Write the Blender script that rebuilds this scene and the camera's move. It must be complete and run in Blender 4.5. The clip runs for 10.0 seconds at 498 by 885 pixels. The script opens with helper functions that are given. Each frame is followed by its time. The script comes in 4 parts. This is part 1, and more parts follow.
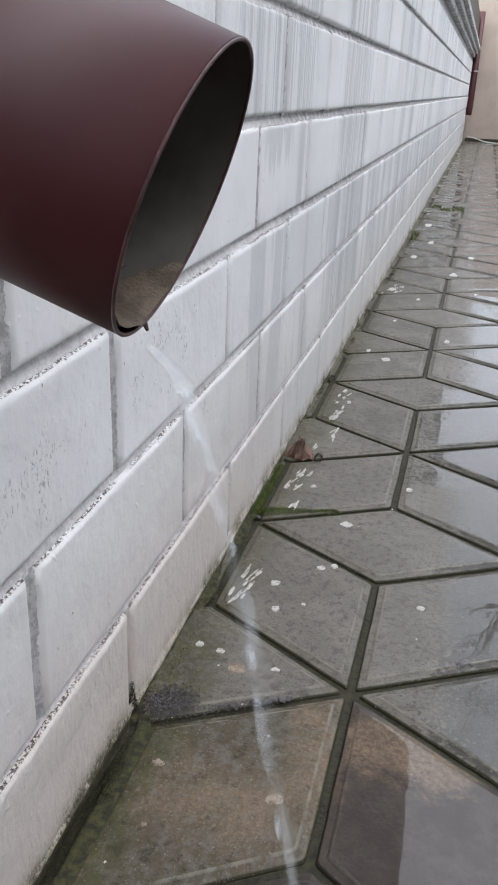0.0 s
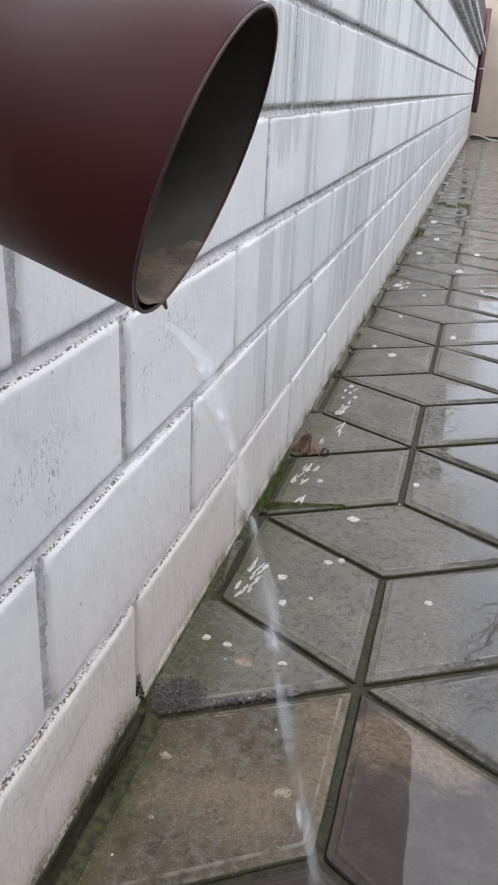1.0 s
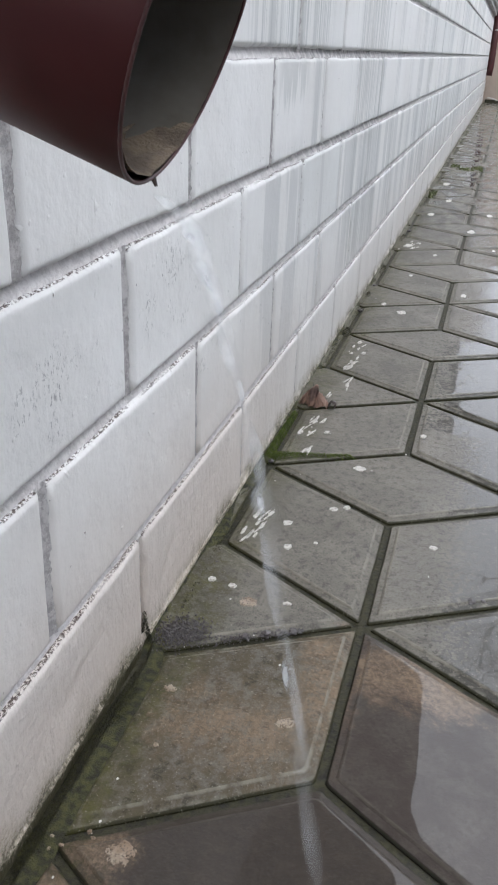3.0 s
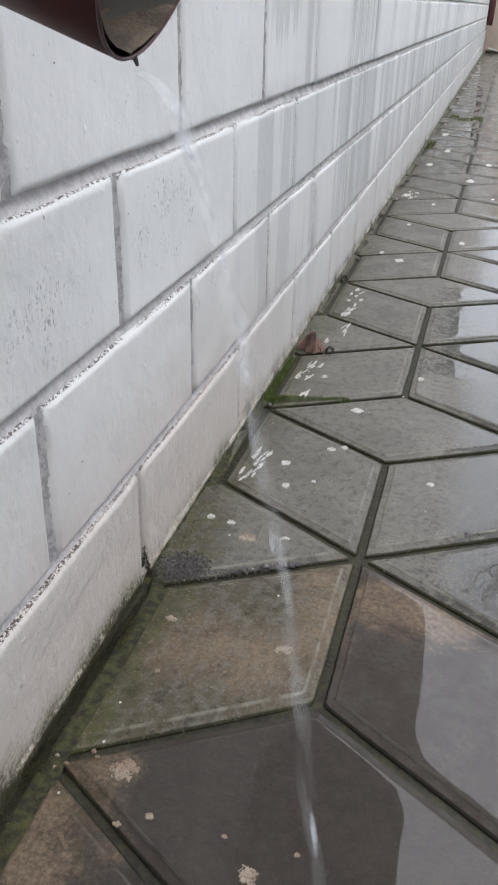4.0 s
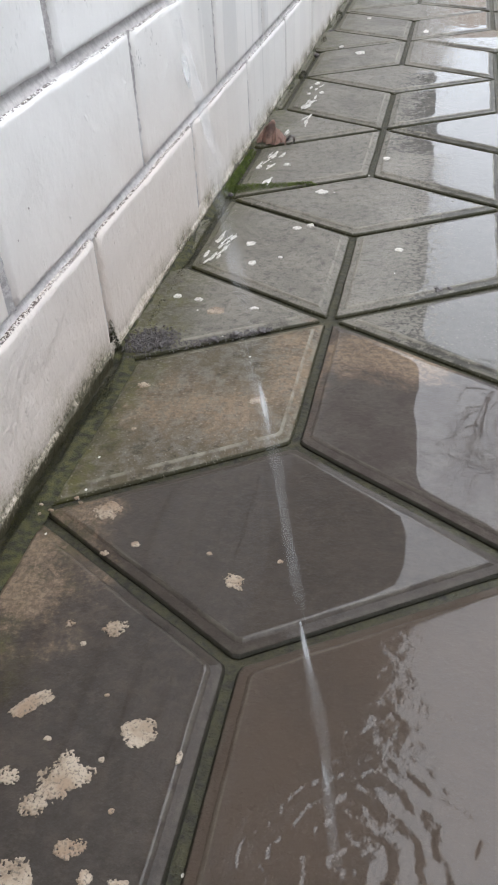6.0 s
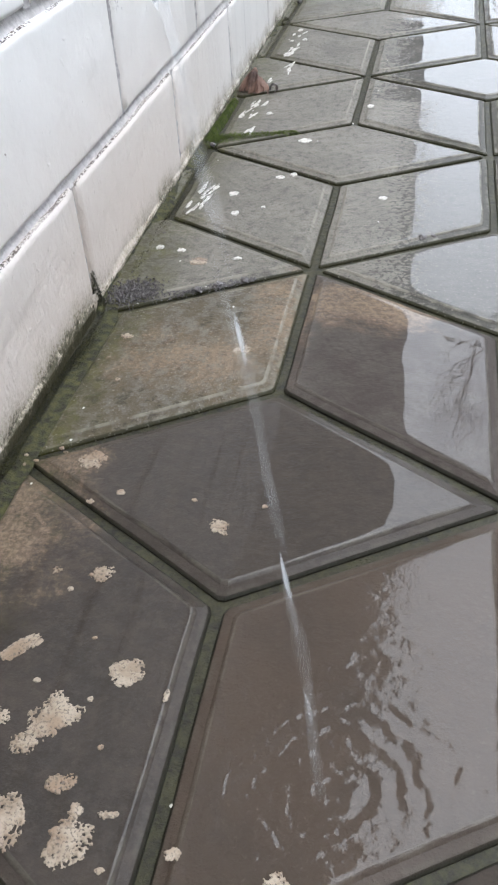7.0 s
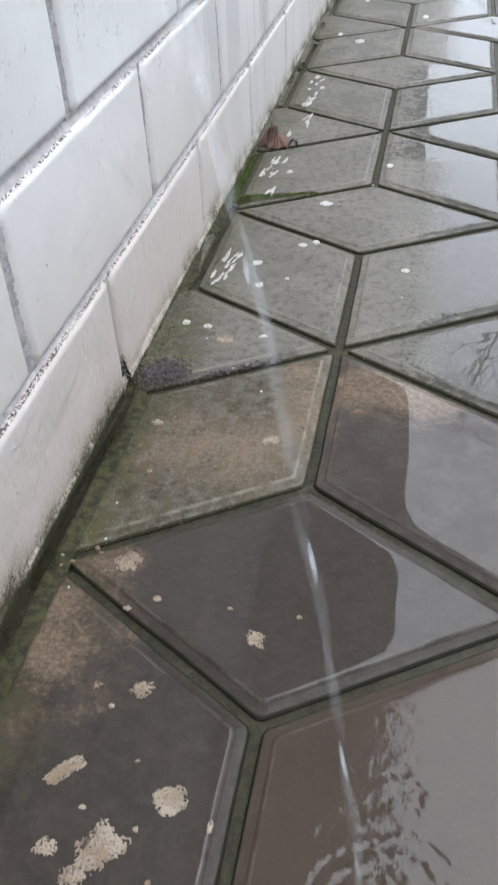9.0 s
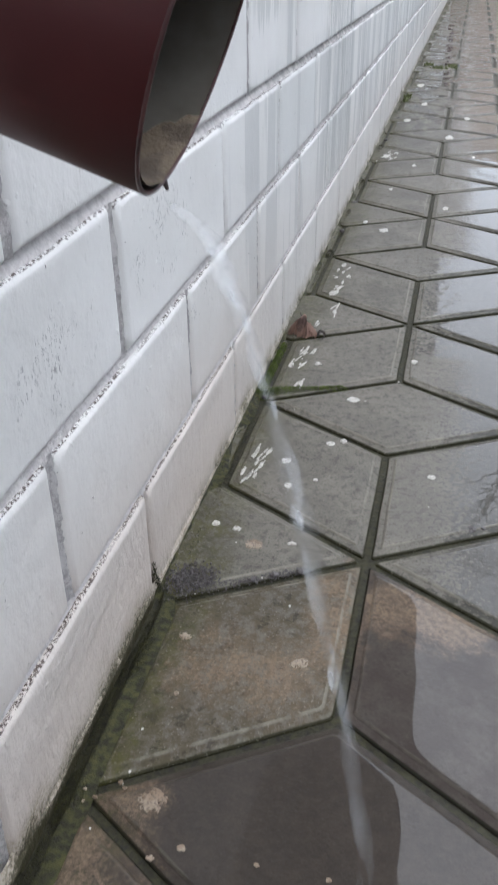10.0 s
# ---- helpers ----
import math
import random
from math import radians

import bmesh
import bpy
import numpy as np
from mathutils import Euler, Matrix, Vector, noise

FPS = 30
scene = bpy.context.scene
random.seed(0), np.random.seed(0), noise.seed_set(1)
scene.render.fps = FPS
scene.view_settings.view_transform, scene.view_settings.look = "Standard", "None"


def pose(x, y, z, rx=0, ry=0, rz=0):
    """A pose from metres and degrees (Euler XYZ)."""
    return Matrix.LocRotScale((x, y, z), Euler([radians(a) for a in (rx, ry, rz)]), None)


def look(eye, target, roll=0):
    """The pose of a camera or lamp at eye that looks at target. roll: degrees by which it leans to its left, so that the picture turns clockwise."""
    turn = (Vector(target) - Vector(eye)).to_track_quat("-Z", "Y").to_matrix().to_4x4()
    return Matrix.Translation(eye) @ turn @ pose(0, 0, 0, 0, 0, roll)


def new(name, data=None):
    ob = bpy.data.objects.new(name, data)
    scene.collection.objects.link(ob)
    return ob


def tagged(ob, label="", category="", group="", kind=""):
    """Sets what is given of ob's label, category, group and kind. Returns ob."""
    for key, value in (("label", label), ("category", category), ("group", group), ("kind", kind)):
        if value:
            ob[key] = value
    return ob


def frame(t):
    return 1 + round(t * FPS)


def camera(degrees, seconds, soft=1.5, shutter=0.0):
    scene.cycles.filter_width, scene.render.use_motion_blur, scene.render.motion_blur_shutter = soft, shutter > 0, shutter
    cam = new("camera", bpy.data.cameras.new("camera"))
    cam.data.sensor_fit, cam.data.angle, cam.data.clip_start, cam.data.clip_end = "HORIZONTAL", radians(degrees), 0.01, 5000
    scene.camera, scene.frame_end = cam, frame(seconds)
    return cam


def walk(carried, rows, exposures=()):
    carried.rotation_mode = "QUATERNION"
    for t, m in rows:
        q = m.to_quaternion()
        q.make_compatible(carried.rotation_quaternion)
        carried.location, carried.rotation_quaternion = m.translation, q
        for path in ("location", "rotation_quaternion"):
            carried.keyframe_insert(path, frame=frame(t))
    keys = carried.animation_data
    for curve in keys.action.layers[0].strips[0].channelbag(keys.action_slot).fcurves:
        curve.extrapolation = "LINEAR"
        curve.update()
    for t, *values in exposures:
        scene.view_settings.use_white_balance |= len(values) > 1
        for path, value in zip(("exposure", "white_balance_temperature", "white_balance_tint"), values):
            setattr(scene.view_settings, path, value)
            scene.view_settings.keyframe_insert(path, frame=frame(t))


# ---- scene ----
cam = camera(33.6, 10.0, soft=2.0, shutter=0.2)
PATH = [
    (0, (0.077, -0.689, 0.827), (-0.37, 1.09, 0.028), 2.51),
    (0.5, (0.07, -0.688, 0.825), (-0.374, 1.089, 0.022), 2.74),
    (1, (0.068, -0.687, 0.816), (-0.384, 1.087, 0.012), 2.72),
    (1.5, (0.067, -0.689, 0.817), (-0.389, 1.08, 0.002), 2.82),
    (2, (0.067, -0.692, 0.817), (-0.395, 1.072, -0.005), 2.83),
    (3.5, (0.097, -0.715, 0.754), (-0.373, 1.007, -0.147), 2.10),
    (4, (0.101, -0.727, 0.742), (-0.359, 0.975, -0.203), 1.49),
    (4.5, (0.106, -0.746, 0.702), (-0.338, 0.915, -0.318), 0.22),
    (5, (0.115, -0.765, 0.654), (-0.315, 0.846, -0.451), -1.16),
    (5.5, (0.131, -0.779, 0.621), (-0.282, 0.791, -0.547), -2.56),
    (7, (0.151, -0.798, 0.601), (-0.208, 0.687, -0.689), -3.65),
    (7.5, (0.152, -0.803, 0.587), (-0.196, 0.652, -0.74), -3.77),
    (8, (0.144, -0.799, 0.597), (-0.2, 0.637, -0.751), -3.88),
    (8.5, (0.124, -0.776, 0.639), (-0.223, 0.652, -0.718), -3.82),
    (9, (0.105, -0.743, 0.702), (-0.253, 0.744, -0.587), -3.03),
    (9.5, (0.078, -0.719, 0.762), (-0.296, 0.849, -0.421), -1.66),
    (10, (0.058, -0.689, 0.813), (-0.345, 0.968, -0.231), -0.41),
]
walk(cam, [(t, look(eye, target, roll)) for t, eye, target, roll in PATH],
     [(0.0, -0.17, 6530, 12), (1.0, -0.11, 6550, 12), (2.0, -0.09, 6560, 12), (3.5, -0.10, 6540, 11), (4.0, -0.12, 6590, 11), (4.5, -0.15, 6690, 11), (5.0, -0.05, 6720, 11), (5.5, 0.12, 6720, 11), (7.0, 0.48, 6460, 10), (7.5, 0.55, 6460, 10), (8.0, 0.57, 6480, 10), (8.5, 0.46, 6450, 10), (9.0, 0.25, 6420, 10), (9.5, 0.02, 6400, 10), (10.0, -0.06, 6400, 11)])

# ---- sky and light: an even overcast, brighter overhead ----
world = bpy.data.worlds.new("overcast")
scene.world = world
world.use_nodes = True
wt = world.node_tree
wt.nodes.clear()
w_out = wt.nodes.new("ShaderNodeOutputWorld")
w_add = wt.nodes.new("ShaderNodeAddShader")
w_sky = wt.nodes.new("ShaderNodeTexSky")
w_sky.sky_type, w_sky.sun_disc, w_sky.sun_elevation, w_sky.sun_rotation = "NISHITA", False, radians(50), radians(110)
w_b1 = wt.nodes.new("ShaderNodeBackground")
w_b1.inputs["Strength"].default_value = 0.05
w_b2 = wt.nodes.new("ShaderNodeBackground")
w_b2.inputs["Strength"].default_value = 5.2
w_co = wt.nodes.new("ShaderNodeTexCoord")
w_sep = wt.nodes.new("ShaderNodeSeparateXYZ")
w_ramp = wt.nodes.new("ShaderNodeValToRGB")
w_ramp.color_ramp.elements[0].position, w_ramp.color_ramp.elements[0].color = 0.0, (0.27, 0.290, 0.322, 1)
w_ramp.color_ramp.elements[1].position, w_ramp.color_ramp.elements[1].color = 1.0, (0.925, 0.975, 1.055, 1)
w_no = wt.nodes.new("ShaderNodeTexNoise")
w_no.inputs["Scale"].default_value, w_no.inputs["Detail"].default_value = 2.2, 5.0
w_mr = wt.nodes.new("ShaderNodeMapRange")
w_mr.inputs["From Min"].default_value, w_mr.inputs["From Max"].default_value = 0.3, 0.7
w_mr.inputs["To Min"].default_value, w_mr.inputs["To Max"].default_value = 0.82, 1.12
w_mul = wt.nodes.new("ShaderNodeMixRGB")
w_mul.blend_type = "MULTIPLY"
w_mul.inputs["Fac"].default_value = 1.0
wt.links.new(w_co.outputs["Generated"], w_sep.inputs[0])
wt.links.new(w_sep.outputs["Z"], w_ramp.inputs["Fac"])
wt.links.new(w_co.outputs["Generated"], w_no.inputs["Vector"])
wt.links.new(w_no.outputs["Fac"], w_mr.inputs["Value"])
wt.links.new(w_ramp.outputs["Color"], w_mul.inputs["Color1"])
wt.links.new(w_mr.outputs[0], w_mul.inputs["Color2"])
wt.links.new(w_mul.outputs["Color"], w_b2.inputs["Color"])
wt.links.new(w_sky.outputs["Color"], w_b1.inputs["Color"])
wt.links.new(w_b1.outputs[0], w_add.inputs[0])
wt.links.new(w_b2.outputs[0], w_add.inputs[1])
wt.links.new(w_add.outputs[0], w_out.inputs["Surface"])
sun_data = bpy.data.lights.new("sun", "SUN")
sun_data.energy, sun_data.angle, sun_data.color = 0.5, radians(100), (1.0, 0.98, 0.95)
sun = new("sun", sun_data)
sun.matrix_world = look((2, -1, 8), (0, 0, 0))

# ---- materials ----
def material(name):
    m = bpy.data.materials.new(name)
    m.use_nodes = True
    return m, m.node_tree, m.node_tree.nodes["Principled BSDF"]


def add(nt, kind, **values):
    n = nt.nodes.new(kind)
    for k, v in values.items():
        n.inputs[k.replace("_", " ")].default_value = v
    return n


def noise_of(nt, vec, scale, detail=4.0, rough=0.55):
    n = add(nt, "ShaderNodeTexNoise", Scale=scale, Detail=detail, Roughness=rough)
    if vec is not None:
        nt.links.new(vec, n.inputs["Vector"])
    return n.outputs["Fac"]


def ramp_of(nt, fac, lo, hi, a=0.0, b=1.0):
    n = nt.nodes.new("ShaderNodeMapRange")
    n.interpolation_type = "SMOOTHSTEP"
    for k, v in (("From Min", lo), ("From Max", hi), ("To Min", a), ("To Max", b)):
        n.inputs[k].default_value = v
    nt.links.new(fac, n.inputs["Value"])
    return n.outputs["Result"]


def math_of(nt, op, a, b=None):
    n = nt.nodes.new("ShaderNodeMath")
    n.operation = op
    for i, v in enumerate((a, b)):
        if v is None:
            continue
        if isinstance(v, (int, float)):
            n.inputs[i].default_value = v
        else:
            nt.links.new(v, n.inputs[i])
    return n.outputs[0]


def mix_of(nt, fac, a, b):
    n = nt.nodes.new("ShaderNodeMixRGB")
    for i, v in enumerate((fac, a, b)):
        if isinstance(v, (int, float)):
            n.inputs[i].default_value = v
        elif isinstance(v, tuple):
            n.inputs[i].default_value = (*v, 1)
        else:
            nt.links.new(v, n.inputs[i])
    return n.outputs[0]


def bump_of(nt, height, strength, distance, under=None):
    n = add(nt, "ShaderNodeBump", Strength=strength, Distance=distance)
    nt.links.new(height, n.inputs["Height"])
    if under is not None:
        nt.links.new(under, n.inputs["Normal"])
    return n.outputs[0]


def place_of(nt):
    g = nt.nodes.new("ShaderNodeNewGeometry")
    return g.outputs["Position"]


def scaled(nt, vec, s):
    n = nt.nodes.new("ShaderNodeVectorMath")
    n.operation = "MULTIPLY"
    nt.links.new(vec, n.inputs[0])
    n.inputs[1].default_value = s
    return n.outputs[0]


def split(nt, vec):
    n = nt.nodes.new("ShaderNodeSeparateXYZ")
    nt.links.new(vec, n.inputs[0])
    return n.outputs


def attribute(nt, name):
    n = nt.nodes.new("ShaderNodeAttribute")
    n.attribute_name = name
    return n.outputs["Fac"]


def near(nt, xyz, cy, cz, ry, rz):
    """1 inside a soft ellipse on the wall."""
    a = math_of(nt, "DIVIDE", math_of(nt, "SUBTRACT", xyz[1], cy), ry)
    b = math_of(nt, "DIVIDE", math_of(nt, "SUBTRACT", xyz[2], cz), rz)
    d = math_of(nt, "ADD", math_of(nt, "MULTIPLY", a, a), math_of(nt, "MULTIPLY", b, b))
    return ramp_of(nt, d, 0.25, 1.0, 1.0, 0.0)


def band(nt, v, a, b, soft):
    """1 between a and b, with soft ends."""
    return math_of(nt, "MULTIPLY", ramp_of(nt, v, a - soft, a + soft), ramp_of(nt, v, b - soft, b + soft, 1.0, 0.0))


def painted_masonry():
    m, nt, b = material("white masonry paint")
    p = place_of(nt)
    xyz = split(nt, p)
    base = mix_of(nt, ramp_of(nt, noise_of(nt, p, 3.0, 5), 0.35, 0.7), (0.81, 0.80, 0.775), (0.755, 0.74, 0.71))
    info = nt.nodes.new("ShaderNodeObjectInfo")
    rnd = info.outputs["Random"]
    own = nt.nodes.new("ShaderNodeTexCoord")
    beyond = ramp_of(nt, xyz[1], 0.45, 1.0)
    base = mix_of(nt, math_of(nt, "MULTIPLY", ramp_of(nt, rnd, 0.45, 1.0, 0.0, 0.4), beyond), base, (0.60, 0.625, 0.61))
    # grey bands left by damp on the lower courses of the far stretch
    bands = noise_of(nt, scaled(nt, p, (0.0, 9.0, 0.55)), 1.0, 3, 0.6)
    low_far = math_of(nt, "MULTIPLY", ramp_of(nt, xyz[1], 0.50, 0.80), math_of(nt, "MULTIPLY", ramp_of(nt, xyz[2], 0.64, 0.54), ramp_of(nt, xyz[2], 0.14, 0.24, 0.3, 1.0)))
    base = mix_of(nt, math_of(nt, "MULTIPLY", low_far, ramp_of(nt, bands, 0.53, 0.475, 0.12, 0.80)), base, (0.575, 0.575, 0.56))
    # grey runs of dirty water that start under the bed joints and hang down to uneven lengths
    local = split(nt, own.outputs["Object"])
    down = math_of(nt, "SUBTRACT", 0.088, local[2])
    seat = math_of(nt, "MULTIPLY", split(nt, info.outputs["Location"])[2], 0.22)
    line = nt.nodes.new("ShaderNodeCombineXYZ")
    nt.links.new(xyz[1], line.inputs[0])
    nt.links.new(seat, line.inputs[1])
    col = line.outputs[0]
    zone = band(nt, xyz[1], 1.62, 2.18, 0.03)
    zone = math_of(nt, "MAXIMUM", zone, math_of(nt, "MULTIPLY", band(nt, xyz[1], 0.62, 1.24, 0.06), ramp_of(nt, xyz[2], 0.752, 0.772)))
    zone = math_of(nt, "MAXIMUM", zone, math_of(nt, "MULTIPLY", band(nt, xyz[1], 1.09, 1.20, 0.02), ramp_of(nt, xyz[2], 0.56, 0.58, 0.0, 0.9)))
    for y0, y1, f in ((2.46, 2.58, 0.8), (2.95, 3.06, 0.7), (3.28, 3.50, 0.9), (3.72, 3.98, 1.0), (4.45, 4.62, 0.8), (5.1, 5.5, 0.9)):
        zone = math_of(nt, "MAXIMUM", zone, math_of(nt, "MULTIPLY", band(nt, xyz[1], y0, y1, 0.03), f))
    zone = math_of(nt, "MAXIMUM", zone, math_of(nt, "MULTIPLY", ramp_of(nt, xyz[1], 4.4, 6.0), ramp_of(nt, noise_of(nt, col, 2.6, 3), 0.44, 0.54)))
    zone = math_of(nt, "MULTIPLY", zone, ramp_of(nt, xyz[2], 0.16, 0.24))
    long_ = ramp_of(nt, noise_of(nt, col, 30.0, 4, 0.7), 0.36, 0.60, 0.03, 0.36)
    hang = ramp_of(nt, math_of(nt, "SUBTRACT", long_, down), -0.03, 0.03)
    wide = ramp_of(nt, noise_of(nt, col, 21.0, 3, 0.6), 0.49, 0.53)
    thin = ramp_of(nt, noise_of(nt, col, 95.0, 3, 0.6), 0.50, 0.56)
    patchy = ramp_of(nt, noise_of(nt, scaled(nt, p, (0, 55, 4)), 1.0, 3, 0.6), 0.34, 0.54, 0.45, 1.0)
    run = math_of(nt, "MULTIPLY", math_of(nt, "MULTIPLY", math_of(nt, "MAXIMUM", math_of(nt, "MULTIPLY", wide, 0.7), thin), zone), math_of(nt, "MULTIPLY", hang, patchy))
    base = mix_of(nt, math_of(nt, "MULTIPLY", run, 0.74), base, (0.39, 0.40, 0.39))
    # a ragged grey stain under one joint, and faint single drips
    stain = math_of(nt, "MULTIPLY", band(nt, xyz[1], 0.81, 1.03, 0.03), band(nt, xyz[2], 0.60, 0.765, 0.002))
    hem = math_of(nt, "ADD", ramp_of(nt, noise_of(nt, col, 24.0, 5, 0.7), 0.38, 0.62, 0.0, 0.085), 0.012)
    base = mix_of(nt, math_of(nt, "MULTIPLY", math_of(nt, "MULTIPLY", stain, ramp_of(nt, math_of(nt, "SUBTRACT", hem, down), -0.006, 0.016)), 0.42), base, (0.42, 0.43, 0.41))
    drip = math_of(nt, "MULTIPLY", ramp_of(nt, noise_of(nt, col, 48.0, 2), 0.64, 0.68), ramp_of(nt, xyz[1], 0.9, 1.4))
    base = mix_of(nt, math_of(nt, "MULTIPLY", math_of(nt, "MULTIPLY", drip, hang), 0.45), base, (0.40, 0.40, 0.40))
    # broad faint damp
    damp = ramp_of(nt, noise_of(nt, scaled(nt, p, (2.0, 2.6, 4.0)), 1.0, 5), 0.52, 0.70)
    base = mix_of(nt, math_of(nt, "MULTIPLY", damp, 0.22), base, (0.62, 0.62, 0.60))
    # black scuffs
    fleck = ramp_of(nt, noise_of(nt, scaled(nt, p, (270, 270, 140)), 1.0, 4, 0.7), 0.572, 0.605)
    scuff = math_of(nt, "MAXIMUM", near(nt, xyz, 0.285, 0.490, 0.15, 0.075), near(nt, xyz, -0.03, 0.465, 0.12, 0.065))
    scuff = math_of(nt, "MAXIMUM", scuff, near(nt, xyz, 0.46, 0.345, 0.10, 0.03))
    scuff = math_of(nt, "MAXIMUM", scuff, near(nt, xyz, 0.118, 0.505, 0.035, 0.05))
    scuff = math_of(nt, "MULTIPLY", scuff, ramp_of(nt, noise_of(nt, p, 19.0, 3), 0.47, 0.57))
    base = mix_of(nt, math_of(nt, "MULTIPLY", math_of(nt, "MULTIPLY", fleck, scuff), 0.58), base, (0.13, 0.125, 0.12))
    # rare pinholes
    pin = ramp_of(nt, noise_of(nt, p, 110.0, 1), 0.775, 0.795)
    base = mix_of(nt, math_of(nt, "MULTIPLY", pin, 0.8), base, (0.10, 0.09, 0.08))
    # warmer, darker tone towards the bottom, strongest at the near end, with a ragged upper edge
    foot = math_of(nt, "ADD", xyz[2], math_of(nt, "MULTIPLY", math_of(nt, "SUBTRACT", noise_of(nt, p, 14.0, 5, 0.65), 0.5), 0.09))
    base = mix_of(nt, math_of(nt, "MULTIPLY", ramp_of(nt, foot, 0.02, 0.46, 0.95, 0.0), ramp_of(nt, xyz[1], 0.3, 1.3, 1.0, 0.35)), base, (0.61, 0.530, 0.465))
    # splashed earth and algae at the foot, with a ragged upper edge
    gritty = math_of(nt, "ADD", foot, math_of(nt, "MULTIPLY", math_of(nt, "SUBTRACT", noise_of(nt, p, 210.0, 5, 0.75), 0.5), 0.075))
    gritty = math_of(nt, "SUBTRACT", gritty, ramp_of(nt, xyz[1], 0.13, 0.17, 0.009, 0.0))
    base = mix_of(nt, ramp_of(nt, gritty, 0.004, 0.046, 0.75, 0.0), base, (0.33, 0.28, 0.20))
    base = mix_of(nt, ramp_of(nt, gritty, -0.006, 0.018, 0.97, 0.0), base, (0.045, 0.040, 0.018))
    # paint lost along the upper arrises
    rim = attribute(nt, "rim")
    chip = math_of(nt, "MULTIPLY", ramp_of(nt, rim, 0.52, 0.85), ramp_of(nt, noise_of(nt, scaled(nt, p, (300, 210, 300)), 1.0, 5, 0.75), 0.46, 0.53))
    chip = math_of(nt, "MULTIPLY", chip, ramp_of(nt, noise_of(nt, p, 5.0, 2), 0.30, 0.42))
    base = mix_of(nt, math_of(nt, "MULTIPLY", chip, 0.93), base, (0.062, 0.036, 0.029))
    nt.links.new(base, b.inputs["Base Color"])
    b.inputs["Roughness"].default_value = 0.62
    b.inputs["Specular IOR Level"].default_value = 0.35
    n1 = bump_of(nt, noise_of(nt, p, 14.0, 3, 0.5), 0.7, 0.010)
    brush = noise_of(nt, scaled(nt, p, (60.0, 70.0, 24.0)), 1.0, 5, 0.6)
    low = ramp_of(nt, xyz[2], 0.15, 0.22, 0.42, 0.10)
    n2 = add(nt, "ShaderNodeBump", Distance=0.0085)
    nt.links.new(brush, n2.inputs["Height"])
    nt.links.new(low, n2.inputs["Strength"])
    nt.links.new(n1, n2.inputs["Normal"])
    lump = ramp_of(nt, noise_of(nt, p, 55.0, 2), 0.66, 0.80)
    n3 = bump_of(nt, lump, 0.4, 0.005, n2.outputs[0])
    n4 = add(nt, "ShaderNodeBump", Distance=0.0042)
    nt.links.new(noise_of(nt, p, 105.0, 4, 0.6), n4.inputs["Height"])
    nt.links.new(ramp_of(nt, xyz[2], 0.14, 0.20, 0.48, 0.30), n4.inputs["Strength"])
    nt.links.new(n3, n4.inputs["Normal"])
    nt.links.new(n4.outputs[0], b.inputs["Normal"])
    return m


def joint_paint(name, light, dark):
    m, nt, b = material(name)
    p = place_of(nt)
    xyz = split(nt, p)
    c = mix_of(nt, ramp_of(nt, noise_of(nt, p, 85.0, 6, 0.75), 0.42, 0.60), light, dark)
    # patchy dark grey, stronger further along the wall and higher up
    far_grey = math_of(nt, "MULTIPLY", ramp_of(nt, xyz[1], 0.6, 1.3, 0.15, 1.0), ramp_of(nt, noise_of(nt, scaled(nt, p, (30, 34, 30)), 1.0, 5, 0.7), 0.38, 0.58))
    far_grey = math_of(nt, "MULTIPLY", far_grey, ramp_of(nt, xyz[2], 0.30, 0.75, 0.45, 1.0))
    c = mix_of(nt, math_of(nt, "MULTIPLY", far_grey, 0.8), c, (0.24, 0.235, 0.225))
    nt.links.new(c, b.inputs["Base Color"])
    b.inputs["Roughness"].default_value = 0.85
    nt.links.new(bump_of(nt, noise_of(nt, p, 120.0, 5, 0.7), 0.9, 0.004), b.inputs["Normal"])
    return m


